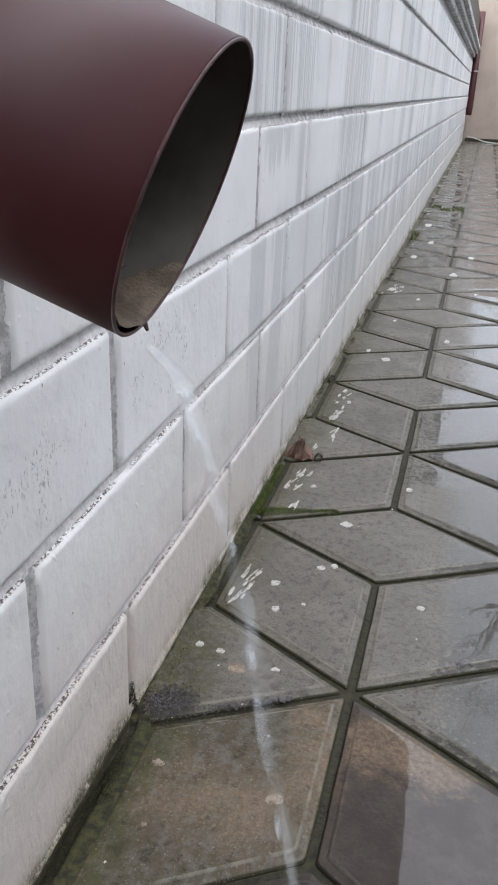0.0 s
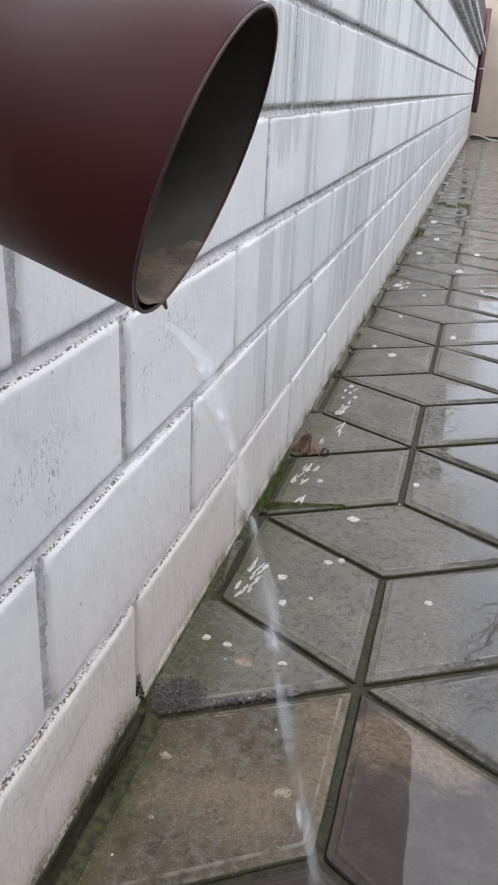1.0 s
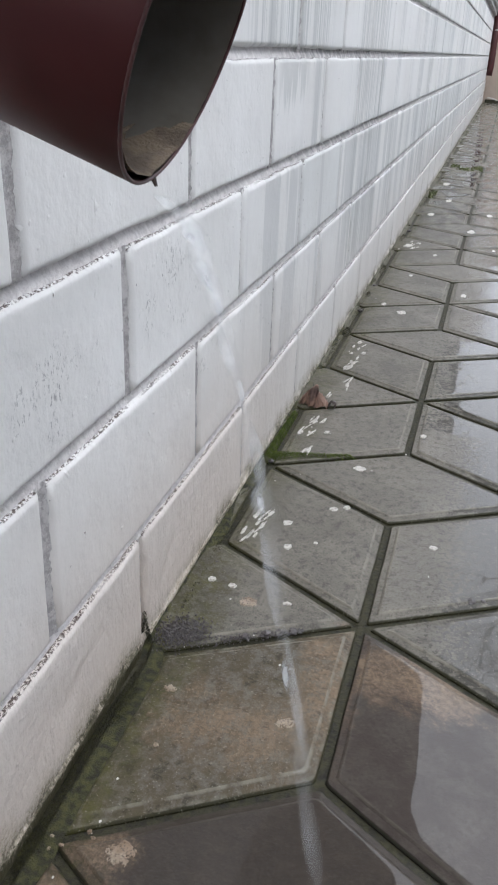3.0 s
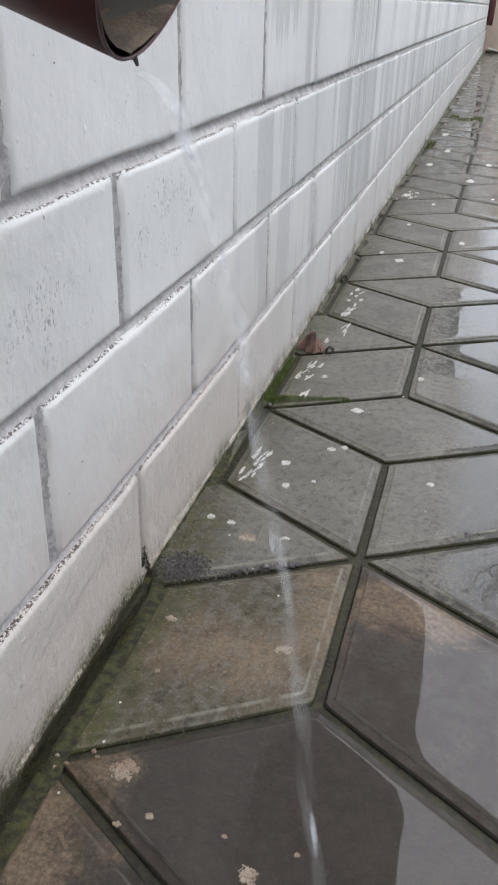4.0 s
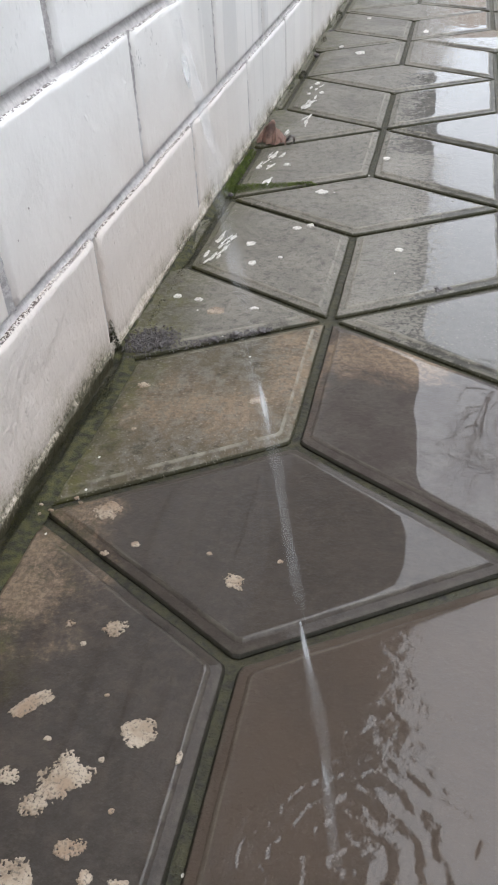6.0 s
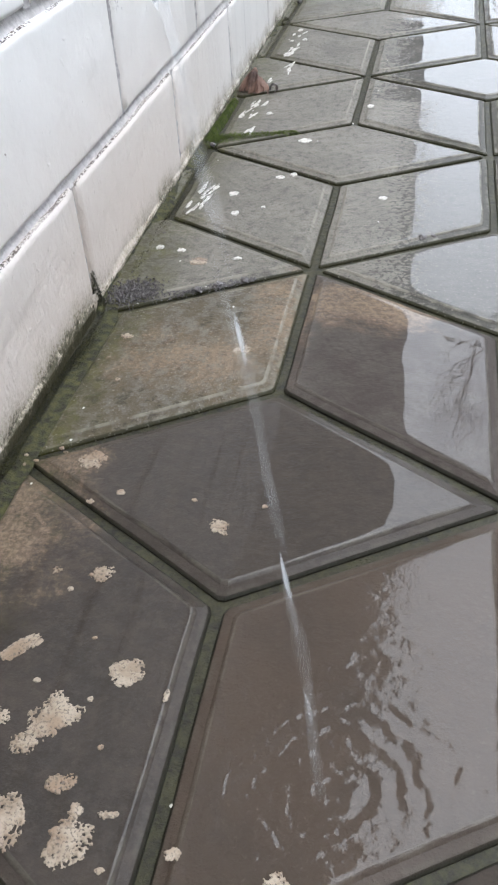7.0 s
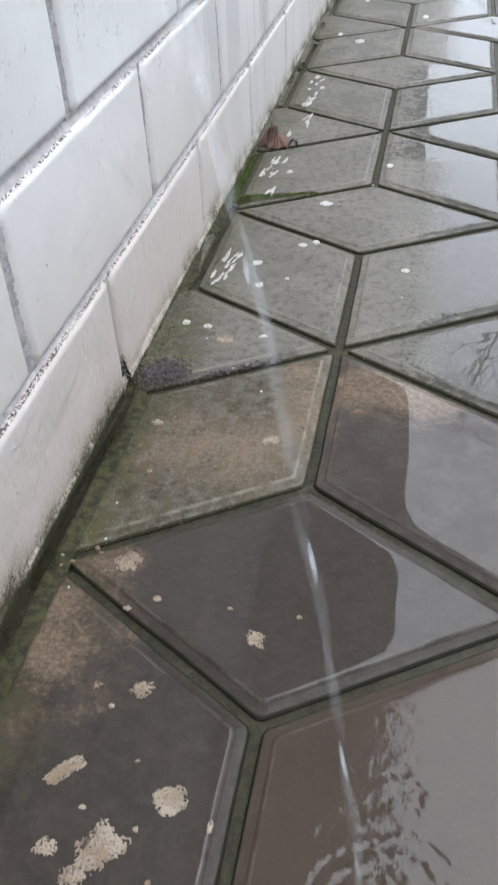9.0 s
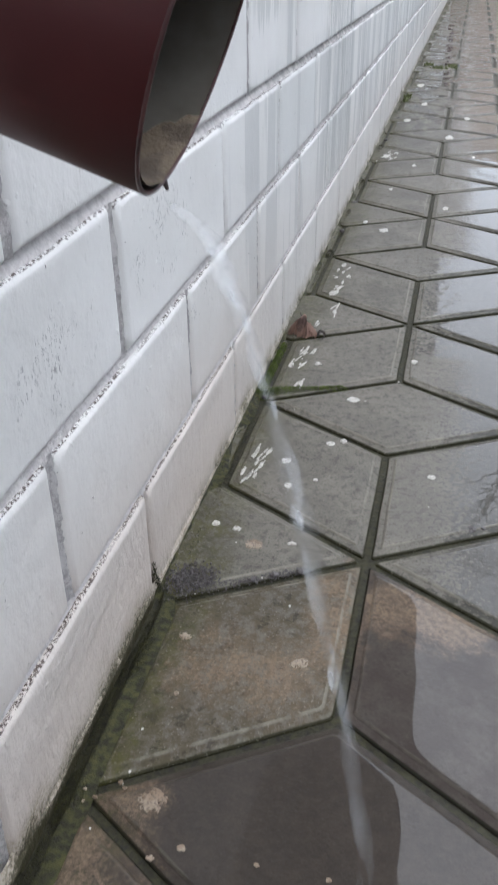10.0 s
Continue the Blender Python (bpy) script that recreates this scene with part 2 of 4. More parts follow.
def wet_concrete():
    m, nt, b = material("wet concrete paving")
    p = place_of(nt)
    xyz = split(nt, p)
    info = nt.nodes.new("ShaderNodeObjectInfo")
    rnd = info.outputs["Random"]
    c = mix_of(nt, rnd, (0.140, 0.128, 0.108), (0.172, 0.157, 0.132))
    c = mix_of(nt, ramp_of(nt, noise_of(nt, p, 8.0, 6, 0.65), 0.38, 0.68), c, (0.202, 0.184, 0.155))
    c = mix_of(nt, ramp_of(nt, noise_of(nt, p, 62.0, 6, 0.75), 0.48, 0.64, 0.0, 0.6), c, (0.062, 0.058, 0.048))
    c = mix_of(nt, ramp_of(nt, noise_of(nt, p, 260.0, 4, 0.7), 0.53, 0.64, 0.0, 0.6), c, (0.055, 0.052, 0.04))
    # slabs that stay soaked under the outlet are darker and browner
    ax = math_of(nt, "ABSOLUTE", xyz[0])
    east = ramp_of(nt, xyz[0], -0.003, 0.003, 0.0, 0.31)
    soak = ramp_of(nt, math_of(nt, "SUBTRACT", math_of(nt, "ADD", xyz[1], math_of(nt, "MULTIPLY", ax, 0.60)), east), -0.005, 0.005, 1.0, 0.0)
    streak = noise_of(nt, p, 14.0, 6, 0.7)
    dark = mix_of(nt, ramp_of(nt, streak, 0.42, 0.62), (0.0200, 0.0148, 0.0118), (0.034, 0.0250, 0.0192))
    dark = mix_of(nt, ramp_of(nt, noise_of(nt, p, 70.0, 7, 0.75), 0.45, 0.62, 0.0, 0.6), dark, (0.052, 0.038, 0.0285))
    dark = mix_of(nt, math_of(nt, "MULTIPLY", rnd, 0.5), dark, (0.043, 0.033, 0.026))
    c = mix_of(nt, math_of(nt, "MULTIPLY", soak, ramp_of(nt, attribute(nt, "film"), 0.0, 1.0, 0.93, 0.45)), c, dark)
    c = mix_of(nt, math_of(nt, "MULTIPLY", attribute(nt, "film"), ramp_of(nt, streak, 0.36, 0.60, 0.65, 0.95)), c, (0.047, 0.036, 0.030))
    mud = attribute(nt, "mud")
    c = mix_of(nt, math_of(nt, "MULTIPLY", mud, ramp_of(nt, noise_of(nt, p, 9.0, 6, 0.65), 0.3, 0.6, 0.5, 1.0)), c, (0.060, 0.043, 0.031))
    # standing water away from the wall, a thin rough film beside it
    shore = math_of(nt, "ADD", xyz[0], math_of(nt, "MULTIPLY", math_of(nt, "SUBTRACT", noise_of(nt, p, 120.0, 4, 0.65), 0.5), 0.40))
    shore = math_of(nt, "ADD", shore, math_of(nt, "MULTIPLY", band(nt, xyz[1], 1.06, 1.75, 0.012), ramp_of(nt, noise_of(nt, p, 30.0, 5, 0.7), 0.36, 0.6, 0.03, 0.10)))
    wet = math_of(nt, "MAXIMUM", ramp_of(nt, shore, 0.122, 0.136), soak)
    afar = math_of(nt, "MULTIPLY", ramp_of(nt, xyz[1], 2.2, 4.5), ramp_of(nt, noise_of(nt, scaled(nt, p, (9.0, 4.0, 9.0)), 1.0, 6, 0.7), 0.40, 0.56))
    wet = math_of(nt, "MAXIMUM", wet, math_of(nt, "MULTIPLY", afar, 0.85))
    c = mix_of(nt, math_of(nt, "MULTIPLY", math_of(nt, "SUBTRACT", wet, soak), 0.75), c, (0.043, 0.041, 0.036))
    damp = math_of(nt, "MULTIPLY", attribute(nt, "damp"), ramp_of(nt, noise_of(nt, p, 44.0, 8, 0.78), 0.40, 0.58, 0.35, 1.0))
    c = mix_of(nt, damp, c, (0.084, 0.068, 0.043))
    pit = math_of(nt, "MULTIPLY", attribute(nt, "damp"), ramp_of(nt, noise_of(nt, p, 52.0, 8, 0.72), 0.53, 0.62, 0.0, 0.75))
    c = mix_of(nt, pit, c, (0.040, 0.032, 0.021))
    # pale brown silt left by the water
    siltn = math_of(nt, "ADD", math_of(nt, "MULTIPLY", noise_of(nt, p, 11.0, 5, 0.65), 0.55), math_of(nt, "MULTIPLY", noise_of(nt, p, 150.0, 5, 0.8), 0.45))

    cloud = noise_of(nt, p, 19.0, 7, 0.72)

    def pool(cx, cy, rx, ry, lo, hi):
        u = math_of(nt, "DIVIDE", math_of(nt, "SUBTRACT", xyz[0], cx), rx)
        v = math_of(nt, "DIVIDE", math_of(nt, "SUBTRACT", xyz[1], cy), ry)
        d = math_of(nt, "ADD", math_of(nt, "MULTIPLY", u, u), math_of(nt, "MULTIPLY", v, v))
        edge = math_of(nt, "ADD", d, math_of(nt, "MULTIPLY", math_of(nt, "SUBTRACT", cloud, 0.5), 3.2))
        return math_of(nt, "MULTIPLY", ramp_of(nt, edge, 0.0, 0.95, 1.0, 0.0), ramp_of(nt, siltn, lo, hi, 0.25, 1.0))

    speck = ramp_of(nt, noise_of(nt, p, 120.0, 7, 0.8), 0.40, 0.60, 0.45, 1.0)
    silt = math_of(nt, "MAXIMUM", pool(-0.12, 0.05, 0.16, 0.10, 0.46, 0.56), math_of(nt, "MULTIPLY", pool(0.10, 0.21, 0.15, 0.085, 0.38, 0.50), attribute(nt, "film")))
    silt = math_of(nt, "MAXIMUM", silt, pool(-0.03, 0.17, 0.06, 0.16, 0.42, 0.52))
    silt = math_of(nt, "MAXIMUM", silt, pool(-0.24, -0.27, 0.12, 0.13, 0.46, 0.58))
    silt = math_of(nt, "MAXIMUM", silt, pool(-0.20, -0.155, 0.05, 0.04, 0.46, 0.55))
    c = mix_of(nt, math_of(nt, "MULTIPLY", silt, speck), c, (0.205, 0.146, 0.097))
    # green film near the wall and on the arrises
    rim = attribute(nt, "rim")
    c = mix_of(nt, ramp_of(nt, rim, 0.86, 0.97, 0.0, 0.95), c, mix_of(nt, soak, (0.030, 0.029, 0.013), (0.017, 0.016, 0.010)))
    line = math_of(nt, "MULTIPLY", ramp_of(nt, rim, 0.25, 0.5), ramp_of(nt, rim, 0.62, 0.75, 1.0, 0.0))
    line = math_of(nt, "MULTIPLY", line, ramp_of(nt, noise_of(nt, p, 28.0, 4), 0.34, 0.58))
    c = mix_of(nt, math_of(nt, "MULTIPLY", line, ramp_of(nt, soak, 0.0, 1.0, 0.6, 0.12)), c, (0.27, 0.25, 0.20))
    outer = math_of(nt, "MULTIPLY", ramp_of(nt, rim, 0.78, 0.87), ramp_of(nt, rim, 0.89, 0.93, 1.0, 0.0))
    outer = math_of(nt, "MULTIPLY", outer, ramp_of(nt, noise_of(nt, p, 33.0, 4), 0.46, 0.58))
    c = mix_of(nt, math_of(nt, "MULTIPLY", outer, ramp_of(nt, soak, 0.0, 1.0, 0.45, 0.07)), c, (0.20, 0.19, 0.15))
    fringe = math_of(nt, "ADD", xyz[0], math_of(nt, "MULTIPLY", math_of(nt, "SUBTRACT", noise_of(nt, p, 17.0, 6, 0.7), 0.5), 0.16))
    green = math_of(nt, "MULTIPLY", ramp_of(nt, fringe, -0.258, -0.178, 1.0, 0.0), ramp_of(nt, noise_of(nt, p, 70.0, 7, 0.75), 0.36, 0.56, 0.25, 1.0))
    tint = mix_of(nt, ramp_of(nt, noise_of(nt, p, 31.0, 5, 0.7), 0.40, 0.62), (0.046, 0.043, 0.020), (0.078, 0.076, 0.020))
    green = math_of(nt, "MULTIPLY", green, ramp_of(nt, silt, 0.1, 0.6, 1.0, 0.15))
    c = mix_of(nt, math_of(nt, "MULTIPLY", green, ramp_of(nt, xyz[1], 0.2, 0.5, 0.85, 0.55)), c, tint)
    # light sand grains
    grain = ramp_of(nt, noise_of(nt, p, 240.0, 3, 0.6), 0.60, 0.70)
    c = mix_of(nt, math_of(nt, "MULTIPLY", grain, ramp_of(nt, math_of(nt, "ADD", soak, mud), 0.0, 1.0, 0.42, 0.03)), c, (0.32, 0.29, 0.24))
    nt.links.new(c, b.inputs["Base Color"])
    b.inputs["Roughness"].default_value = 0.6
    b.inputs["Specular IOR Level"].default_value = 0.15
    b.inputs["Coat IOR"].default_value = 1.33
    # a broken film of water over the rest, gathered round the grains towards the pools
    film = ramp_of(nt, noise_of(nt, p, 13.0, 6, 0.7), 0.44, 0.60)
    verge = math_of(nt, "MULTIPLY", ramp_of(nt, xyz[0], -0.02, 0.07), ramp_of(nt, xyz[1], 0.30, 0.45))
    sheen = math_of(nt, "MAXIMUM", math_of(nt, "MULTIPLY", film, 0.45), math_of(nt, "MULTIPLY", verge, 0.9))
    gloss = math_of(nt, "MAXIMUM", wet, math_of(nt, "ADD", math_of(nt, "MULTIPLY", sheen, 0.75), 0.22))
    edge_gloss = mix_of(nt, soak, (0.30, 0.30, 0.30), (0.26, 0.26, 0.26))
    edge = ramp_of(nt, rim, 0.45, 0.7)
    keep = math_of(nt, "ADD", math_of(nt, "SUBTRACT", 1.0, edge), math_of(nt, "MULTIPLY", edge, split(nt, edge_gloss)[0]))
    nt.links.new(math_of(nt, "MULTIPLY", gloss, keep), b.inputs["Coat Weight"])
    dull = ramp_of(nt, sheen, 0.0, 0.9, 0.17, 0.07)
    calm = math_of(nt, "SUBTRACT", 1.0, wet)
    nt.links.new(math_of(nt, "ADD", math_of(nt, "ADD", math_of(nt, "MULTIPLY", calm, dull), 0.012), math_of(nt, "MULTIPLY", mud, 0.045)), b.inputs["Coat Roughness"])
    n1 = bump_of(nt, noise_of(nt, p, 60.0, 6, 0.7), 0.8, 0.004)
    n2 = bump_of(nt, noise_of(nt, p, 420.0, 3, 0.6), 0.4, 0.0007, n1)
    nt.links.new(n2, b.inputs["Normal"])
    ripple = add(nt, "ShaderNodeBump", Distance=0.0010)
    # rings running out from where the stream lands
    rx = math_of(nt, "SUBTRACT", xyz[0], 0.128)
    ry = math_of(nt, "SUBTRACT", xyz[1], -0.50)
    rr = math_of(nt, "SQRT", math_of(nt, "ADD", math_of(nt, "MULTIPLY", rx, rx), math_of(nt, "MULTIPLY", ry, ry)))
    rr = math_of(nt, "ADD", rr, math_of(nt, "MULTIPLY", noise_of(nt, p, 13.0, 3, 0.55), 0.085))
    ring = math_of(nt, "MULTIPLY", math_of(nt, "SINE", math_of(nt, "MULTIPLY", rr, 270.0)), math_of(nt, "MULTIPLY", ramp_of(nt, rr, 0.10, 0.24, 1.0, 0.0), ramp_of(nt, rr, 0.03, 0.05)))
    ring = math_of(nt, "MULTIPLY", ring, ramp_of(nt, rim, 0.0, 0.4, 1.0, 0.0))
    ring = math_of(nt, "MULTIPLY", ring, ramp_of(nt, noise_of(nt, p, 24.0, 2), 0.36, 0.58, 0.2, 1.0))
    wave = math_of(nt, "ADD", math_of(nt, "MULTIPLY", noise_of(nt, p, 9.0, 2), 0.5), math_of(nt, "MULTIPLY", ring, 0.42))
    wave = math_of(nt, "ADD", wave, math_of(nt, "MULTIPLY", mud, math_of(nt, "MULTIPLY", noise_of(nt, scaled(nt, p, (70.0, 95.0, 70.0)), 1.0, 3), 0.60)))
    nt.links.new(wave, ripple.inputs["Height"])
    ripple.inputs["Strength"].default_value = 0.8
    dry = add(nt, "ShaderNodeBump", Distance=0.0018)
    nt.links.new(math_of(nt, "MULTIPLY", noise_of(nt, p, 190.0, 3, 0.6), ramp_of(nt, verge, 0.0, 1.0, 0.9, 2.4)), dry.inputs["Height"])
    nt.links.new(ramp_of(nt, wet, 0.0, 0.9, 1.0, 0.0), dry.inputs["Strength"])
    nt.links.new(ripple.outputs[0], dry.inputs["Normal"])
    nt.links.new(dry.outputs[0], b.inputs["Coat Normal"])
    return m


def joint_silt():
    m, nt, b = material("mossy wet silt")
    p = place_of(nt)
    c = mix_of(nt, ramp_of(nt, noise_of(nt, p, 95.0, 8, 0.75), 0.40, 0.62), (0.009, 0.008, 0.005), (0.034, 0.031, 0.012))
    c = mix_of(nt, ramp_of(nt, noise_of(nt, p, 60.0, 9, 0.75), 0.36, 0.72), c, (0.046, 0.041, 0.015))
    nt.links.new(c, b.inputs["Base Color"])
    b.inputs["Roughness"].default_value = 0.7
    b.inputs["Coat Weight"].default_value = 0.08
    b.inputs["Coat Roughness"].default_value = 0.12
    nt.links.new(bump_of(nt, noise_of(nt, p, 110.0, 5, 0.7), 0.8, 0.006), b.inputs["Normal"])
    return m


def plain(name, colour, other, scale, rough, bump=0.3, dist=0.002, detail=4.0, lo=0.4, hi=0.65, metal=0.0, coat=0.0):
    m, nt, b = material(name)
    p = place_of(nt)
    nt.links.new(mix_of(nt, ramp_of(nt, noise_of(nt, p, scale, detail), lo, hi), colour, other), b.inputs["Base Color"])
    b.inputs["Roughness"].default_value = rough
    b.inputs["Metallic"].default_value = metal
    b.inputs["Coat Weight"].default_value = coat
    b.inputs["Coat Roughness"].default_value = 0.08
    if bump:
        nt.links.new(bump_of(nt, noise_of(nt, p, scale * 6, detail), bump, dist), b.inputs["Normal"])
    return m


def porous_plaster():
    m, nt, b = material("spilt plaster")
    p = place_of(nt)
    warp = nt.nodes.new("ShaderNodeVectorMath")
    warp.operation = "ADD"
    nt.links.new(p, warp.inputs[0])
    shift = add(nt, "ShaderNodeTexNoise", Scale=300.0, Detail=2.0)
    nt.links.new(p, shift.inputs["Vector"])
    nt.links.new(scaled(nt, shift.outputs["Color"], (0.003, 0.003, 0.003)), warp.inputs[1])
    c = mix_of(nt, ramp_of(nt, noise_of(nt, p, 45.0, 4), 0.4, 0.65), (0.36, 0.295, 0.225), (0.24, 0.18, 0.125))
    c = mix_of(nt, ramp_of(nt, noise_of(nt, p, 17.0, 3), 0.50, 0.60, 0.0, 0.75), c, (0.23, 0.155, 0.10))
    pit = math_of(nt, "MULTIPLY", ramp_of(nt, noise_of(nt, warp.outputs[0], 380.0, 3, 0.65), 0.48, 0.40), ramp_of(nt, noise_of(nt, p, 75.0, 4, 0.7), 0.34, 0.50))
    c = mix_of(nt, math_of(nt, "MULTIPLY", pit, 0.85), c, (0.11, 0.088, 0.068))
    nt.links.new(c, b.inputs["Base Color"])
    b.inputs["Roughness"].default_value = 0.7
    nt.links.new(bump_of(nt, noise_of(nt, p, 330.0, 3, 0.7), -0.8, 0.002), b.inputs["Normal"])
    return m


PAINT = painted_masonry()
MORTAR = joint_paint("painted mortar", (0.75, 0.715, 0.695), (0.60, 0.565, 0.55))
# head joints: the groove's shade is put into this colour along with grime
HEADS = joint_paint("rough mortar darkened for shade and grime", (0.56, 0.535, 0.52), (0.36, 0.34, 0.33))
TILE = wet_concrete()
SILT = joint_silt()
PLASTER = porous_plaster()
SPOT = plain("dried white paint", (0.56, 0.54, 0.49), (0.33, 0.305, 0.26), 170.0, 0.5, lo=0.45, hi=0.62)
PIPE = plain("brown-red pipe enamel", (0.056, 0.0098, 0.0098), (0.068, 0.0125, 0.0115), 9.0, 0.46, 0.12, 0.0008)
PIPE.node_tree.nodes["Principled BSDF"].inputs["Specular IOR Level"].default_value = 0.56
LIP = plain("worn enamel of the lip", (0.080, 0.030, 0.028), (0.045, 0.013, 0.012), 60.0, 0.42, 0.3, 0.0006)
ZINC = plain("dull zinc lining", (0.30, 0.275, 0.235), (0.20, 0.182, 0.15), 18.0, 0.5, 0.2, 0.001)
SEDIMENT = plain("sandy sediment", (0.175, 0.130, 0.088), (0.085, 0.062, 0.042), 75.0, 0.7, 0.7, 0.002, coat=0.3)
BEIGE = plain("beige stucco", (0.45, 0.365, 0.30), (0.40, 0.325, 0.265), 3.0, 0.85, 0.4, 0.002)
PALE = plain("pale grey stucco", (0.50, 0.52, 0.55), (0.44, 0.46, 0.485), 3.0, 0.85, 0.4, 0.002)
BROWN = plain("brown eave boards", (0.050, 0.035, 0.027), (0.034, 0.024, 0.019), 12.0, 0.6, 0.3, 0.001)
CORNICE = plain("weathered white cornice", (0.56, 0.55, 0.53), (0.30, 0.29, 0.27), 9.0, 0.8, 0.5, 0.004)
SLATE = plain("grey corrugated sheet", (0.26, 0.25, 0.24), (0.18, 0.17, 0.16), 8.0, 0.85, 0.4, 0.002)
EARTH = plain("bare wet earth", (0.09, 0.075, 0.055), (0.055, 0.05, 0.035), 2.0, 0.8, 0.6, 0.02)
GRIT = plain("dark grit", (0.060, 0.052, 0.050), (0.115, 0.100, 0.096), 190.0, 0.6, 0.4, 0.001, coat=0.4)
DULL = plain("dull moss and dirt", (0.026, 0.025, 0.012), (0.060, 0.055, 0.024), 70.0, 0.85, 0.9, 0.005, lo=0.42, hi=0.60)
OLIVE = plain("olive film of moss and earth", (0.016, 0.0155, 0.007), (0.074, 0.072, 0.021), 85.0, 0.8, 0.8, 0.004, detail=12.0, lo=0.34, hi=0.70)
MOSS = plain("moss", (0.062, 0.092, 0.011), (0.110, 0.148, 0.020), 60.0, 0.8, 0.6, 0.002)
GRASS = plain("grass blades", (0.10, 0.125, 0.04), (0.14, 0.15, 0.06), 40.0, 0.6, 0)
LEAF = plain("dry brown leaf", (0.34, 0.205, 0.155), (0.12, 0.070, 0.055), 42.0, 0.5, 0.6, 0.002)
LEAF_DARK = plain("dark wet leaf", (0.040, 0.028, 0.024), (0.075, 0.050, 0.042), 60.0, 0.4, 0.5, 0.002)
BARK = plain("bare bark", (0.07, 0.055, 0.045), (0.04, 0.033, 0.028), 14.0, 0.85, 0.5, 0.006)
CABLE = plain("white cable sheath", (0.6, 0.58, 0.54), (0.45, 0.43, 0.40), 20.0, 0.5)
STEEL = plain("galvanised steel", (0.45, 0.45, 0.45), (0.35, 0.35, 0.35), 30.0, 0.35, metal=1.0)

WATER, _nt, _b = material("clear water")
_b.inputs["Base Color"].default_value = (0.85, 0.87, 0.88, 1)
_b.inputs["Roughness"].default_value = 0.45
_b.inputs["Specular IOR Level"].default_value = 0.25
_b.inputs["IOR"].default_value = 1.33
_b.inputs["Transmission Weight"].default_value = 0.0
_clear = _nt.nodes.new("ShaderNodeBsdfTransparent")
_mix = _nt.nodes.new("ShaderNodeMixShader")
_fade = _nt.nodes.new("ShaderNodeAttribute")
_fade.attribute_name = "rim"
_body = _nt.nodes.new("ShaderNodeMath")
_body.name, _body.operation, _body.use_clamp = "body", "MULTIPLY", True
_body.inputs[1].default_value = 0.22
_nt.links.new(_fade.outputs["Fac"], _body.inputs[0])
_nt.links.new(_body.outputs[0], _mix.inputs[0])
_nt.links.new(_clear.outputs[0], _mix.inputs[1])
_nt.links.new(_b.outputs[0], _mix.inputs[2])
_nt.links.new(_mix.outputs[0], _nt.nodes["Material Output"].inputs["Surface"])
VEIL = WATER.copy()
VEIL.name = "thin veil of water"
VEIL.node_tree.nodes["body"].inputs[1].default_value = 0.072
# glints on the broken stream, given as an almost white body colour
GLINT = WATER.copy()
GLINT.name = "broken water with painted white glints"
GLINT.node_tree.nodes["body"].inputs[1].default_value = 0.40


# ---- building helpers ----
def mesh_of(name, verts, faces, mats, smooth=False, rim=None):
    me = bpy.data.meshes.new(name)
    me.from_pydata([tuple(v) for v in verts], [], faces)
    for m in mats if isinstance(mats, (list, tuple)) else [mats]:
        me.materials.append(m)
    if smooth:
        me.polygons.foreach_set("use_smooth", [True] * len(me.polygons))
    if rim is not None:
        at = me.attributes.new("rim", "FLOAT", "POINT")
        at.data.foreach_set("value", rim)
    me.update()
    return me


def under(child, parent):
    child.parent = parent
    return child


def part(name, bm, mat, parent, label="", smooth=False):
    me = bpy.data.meshes.new(name)
    bm.to_mesh(me)
    bm.free()
    for m in mat if isinstance(mat, (list, tuple)) else [mat]:
        me.materials.append(m)
    if smooth:
        me.polygons.foreach_set("use_smooth", [True] * len(me.polygons))
    ob = new(name, me)
    if parent is not None:
        ob.parent = parent
    if label:
        tagged(ob, label)
    return ob


def box(bm, x0, x1, y0, y1, z0, z1, bevel=0.0):
    r = bmesh.ops.create_cube(bm, size=1.0, matrix=Matrix.Translation(((x0 + x1) / 2, (y0 + y1) / 2, (z0 + z1) / 2)) @ Matrix.Diagonal((x1 - x0, y1 - y0, z1 - z0, 1)))
    if bevel:
        edges = list({e for v in r["verts"] for e in v.link_edges})
        bmesh.ops.bevel(bm, geom=edges, offset=bevel, segments=2, affect="EDGES", profile=0.6)
    return r


def tube(bm, pts, radii, sides=16, cap=True, inner=0.0):
    """A round bar (or, with inner, a pipe wall of that thickness) along points."""
    pts = [Vector(p) for p in pts]
    rings, up = [], None
    for i, p in enumerate(pts):
        d = (pts[min(i + 1, len(pts) - 1)] - pts[max(i - 1, 0)]).normalized()
        if up is None:
            up = d.orthogonal().normalized()
        up = (up - d * up.dot(d)).normalized()
        side = d.cross(up)
        r = radii[i] if isinstance(radii, (list, tuple)) else radii
        rings.append([bm.verts.new(p + r * (math.cos(a) * up + math.sin(a) * side)) for a in (2 * math.pi * k / sides for k in range(sides))])
    for a, b in zip(rings, rings[1:]):
        for k in range(sides):
            bm.faces.new((a[k], a[(k + 1) % sides], b[(k + 1) % sides], b[k]))
    if cap:
        bm.faces.new(rings[0][::-1])
        bm.faces.new(rings[-1])
    return rings


# ---- ground and bed of the paving ----
ground_bm = bmesh.new()
bmesh.ops.create_grid(ground_bm, x_segments=60, y_segments=60, size=400, matrix=Matrix.Translation((0, 0, -0.07)))
ground = part("ground", ground_bm, EARTH, None)
tagged(ground, "bare wet earth beyond the paved yard", "ground", kind="structure")

WALL_X, WALL_A = -0.2910, -0.0006
FAR_Y = 16.1


def wall_x(y):
    return WALL_X + WALL_A * y


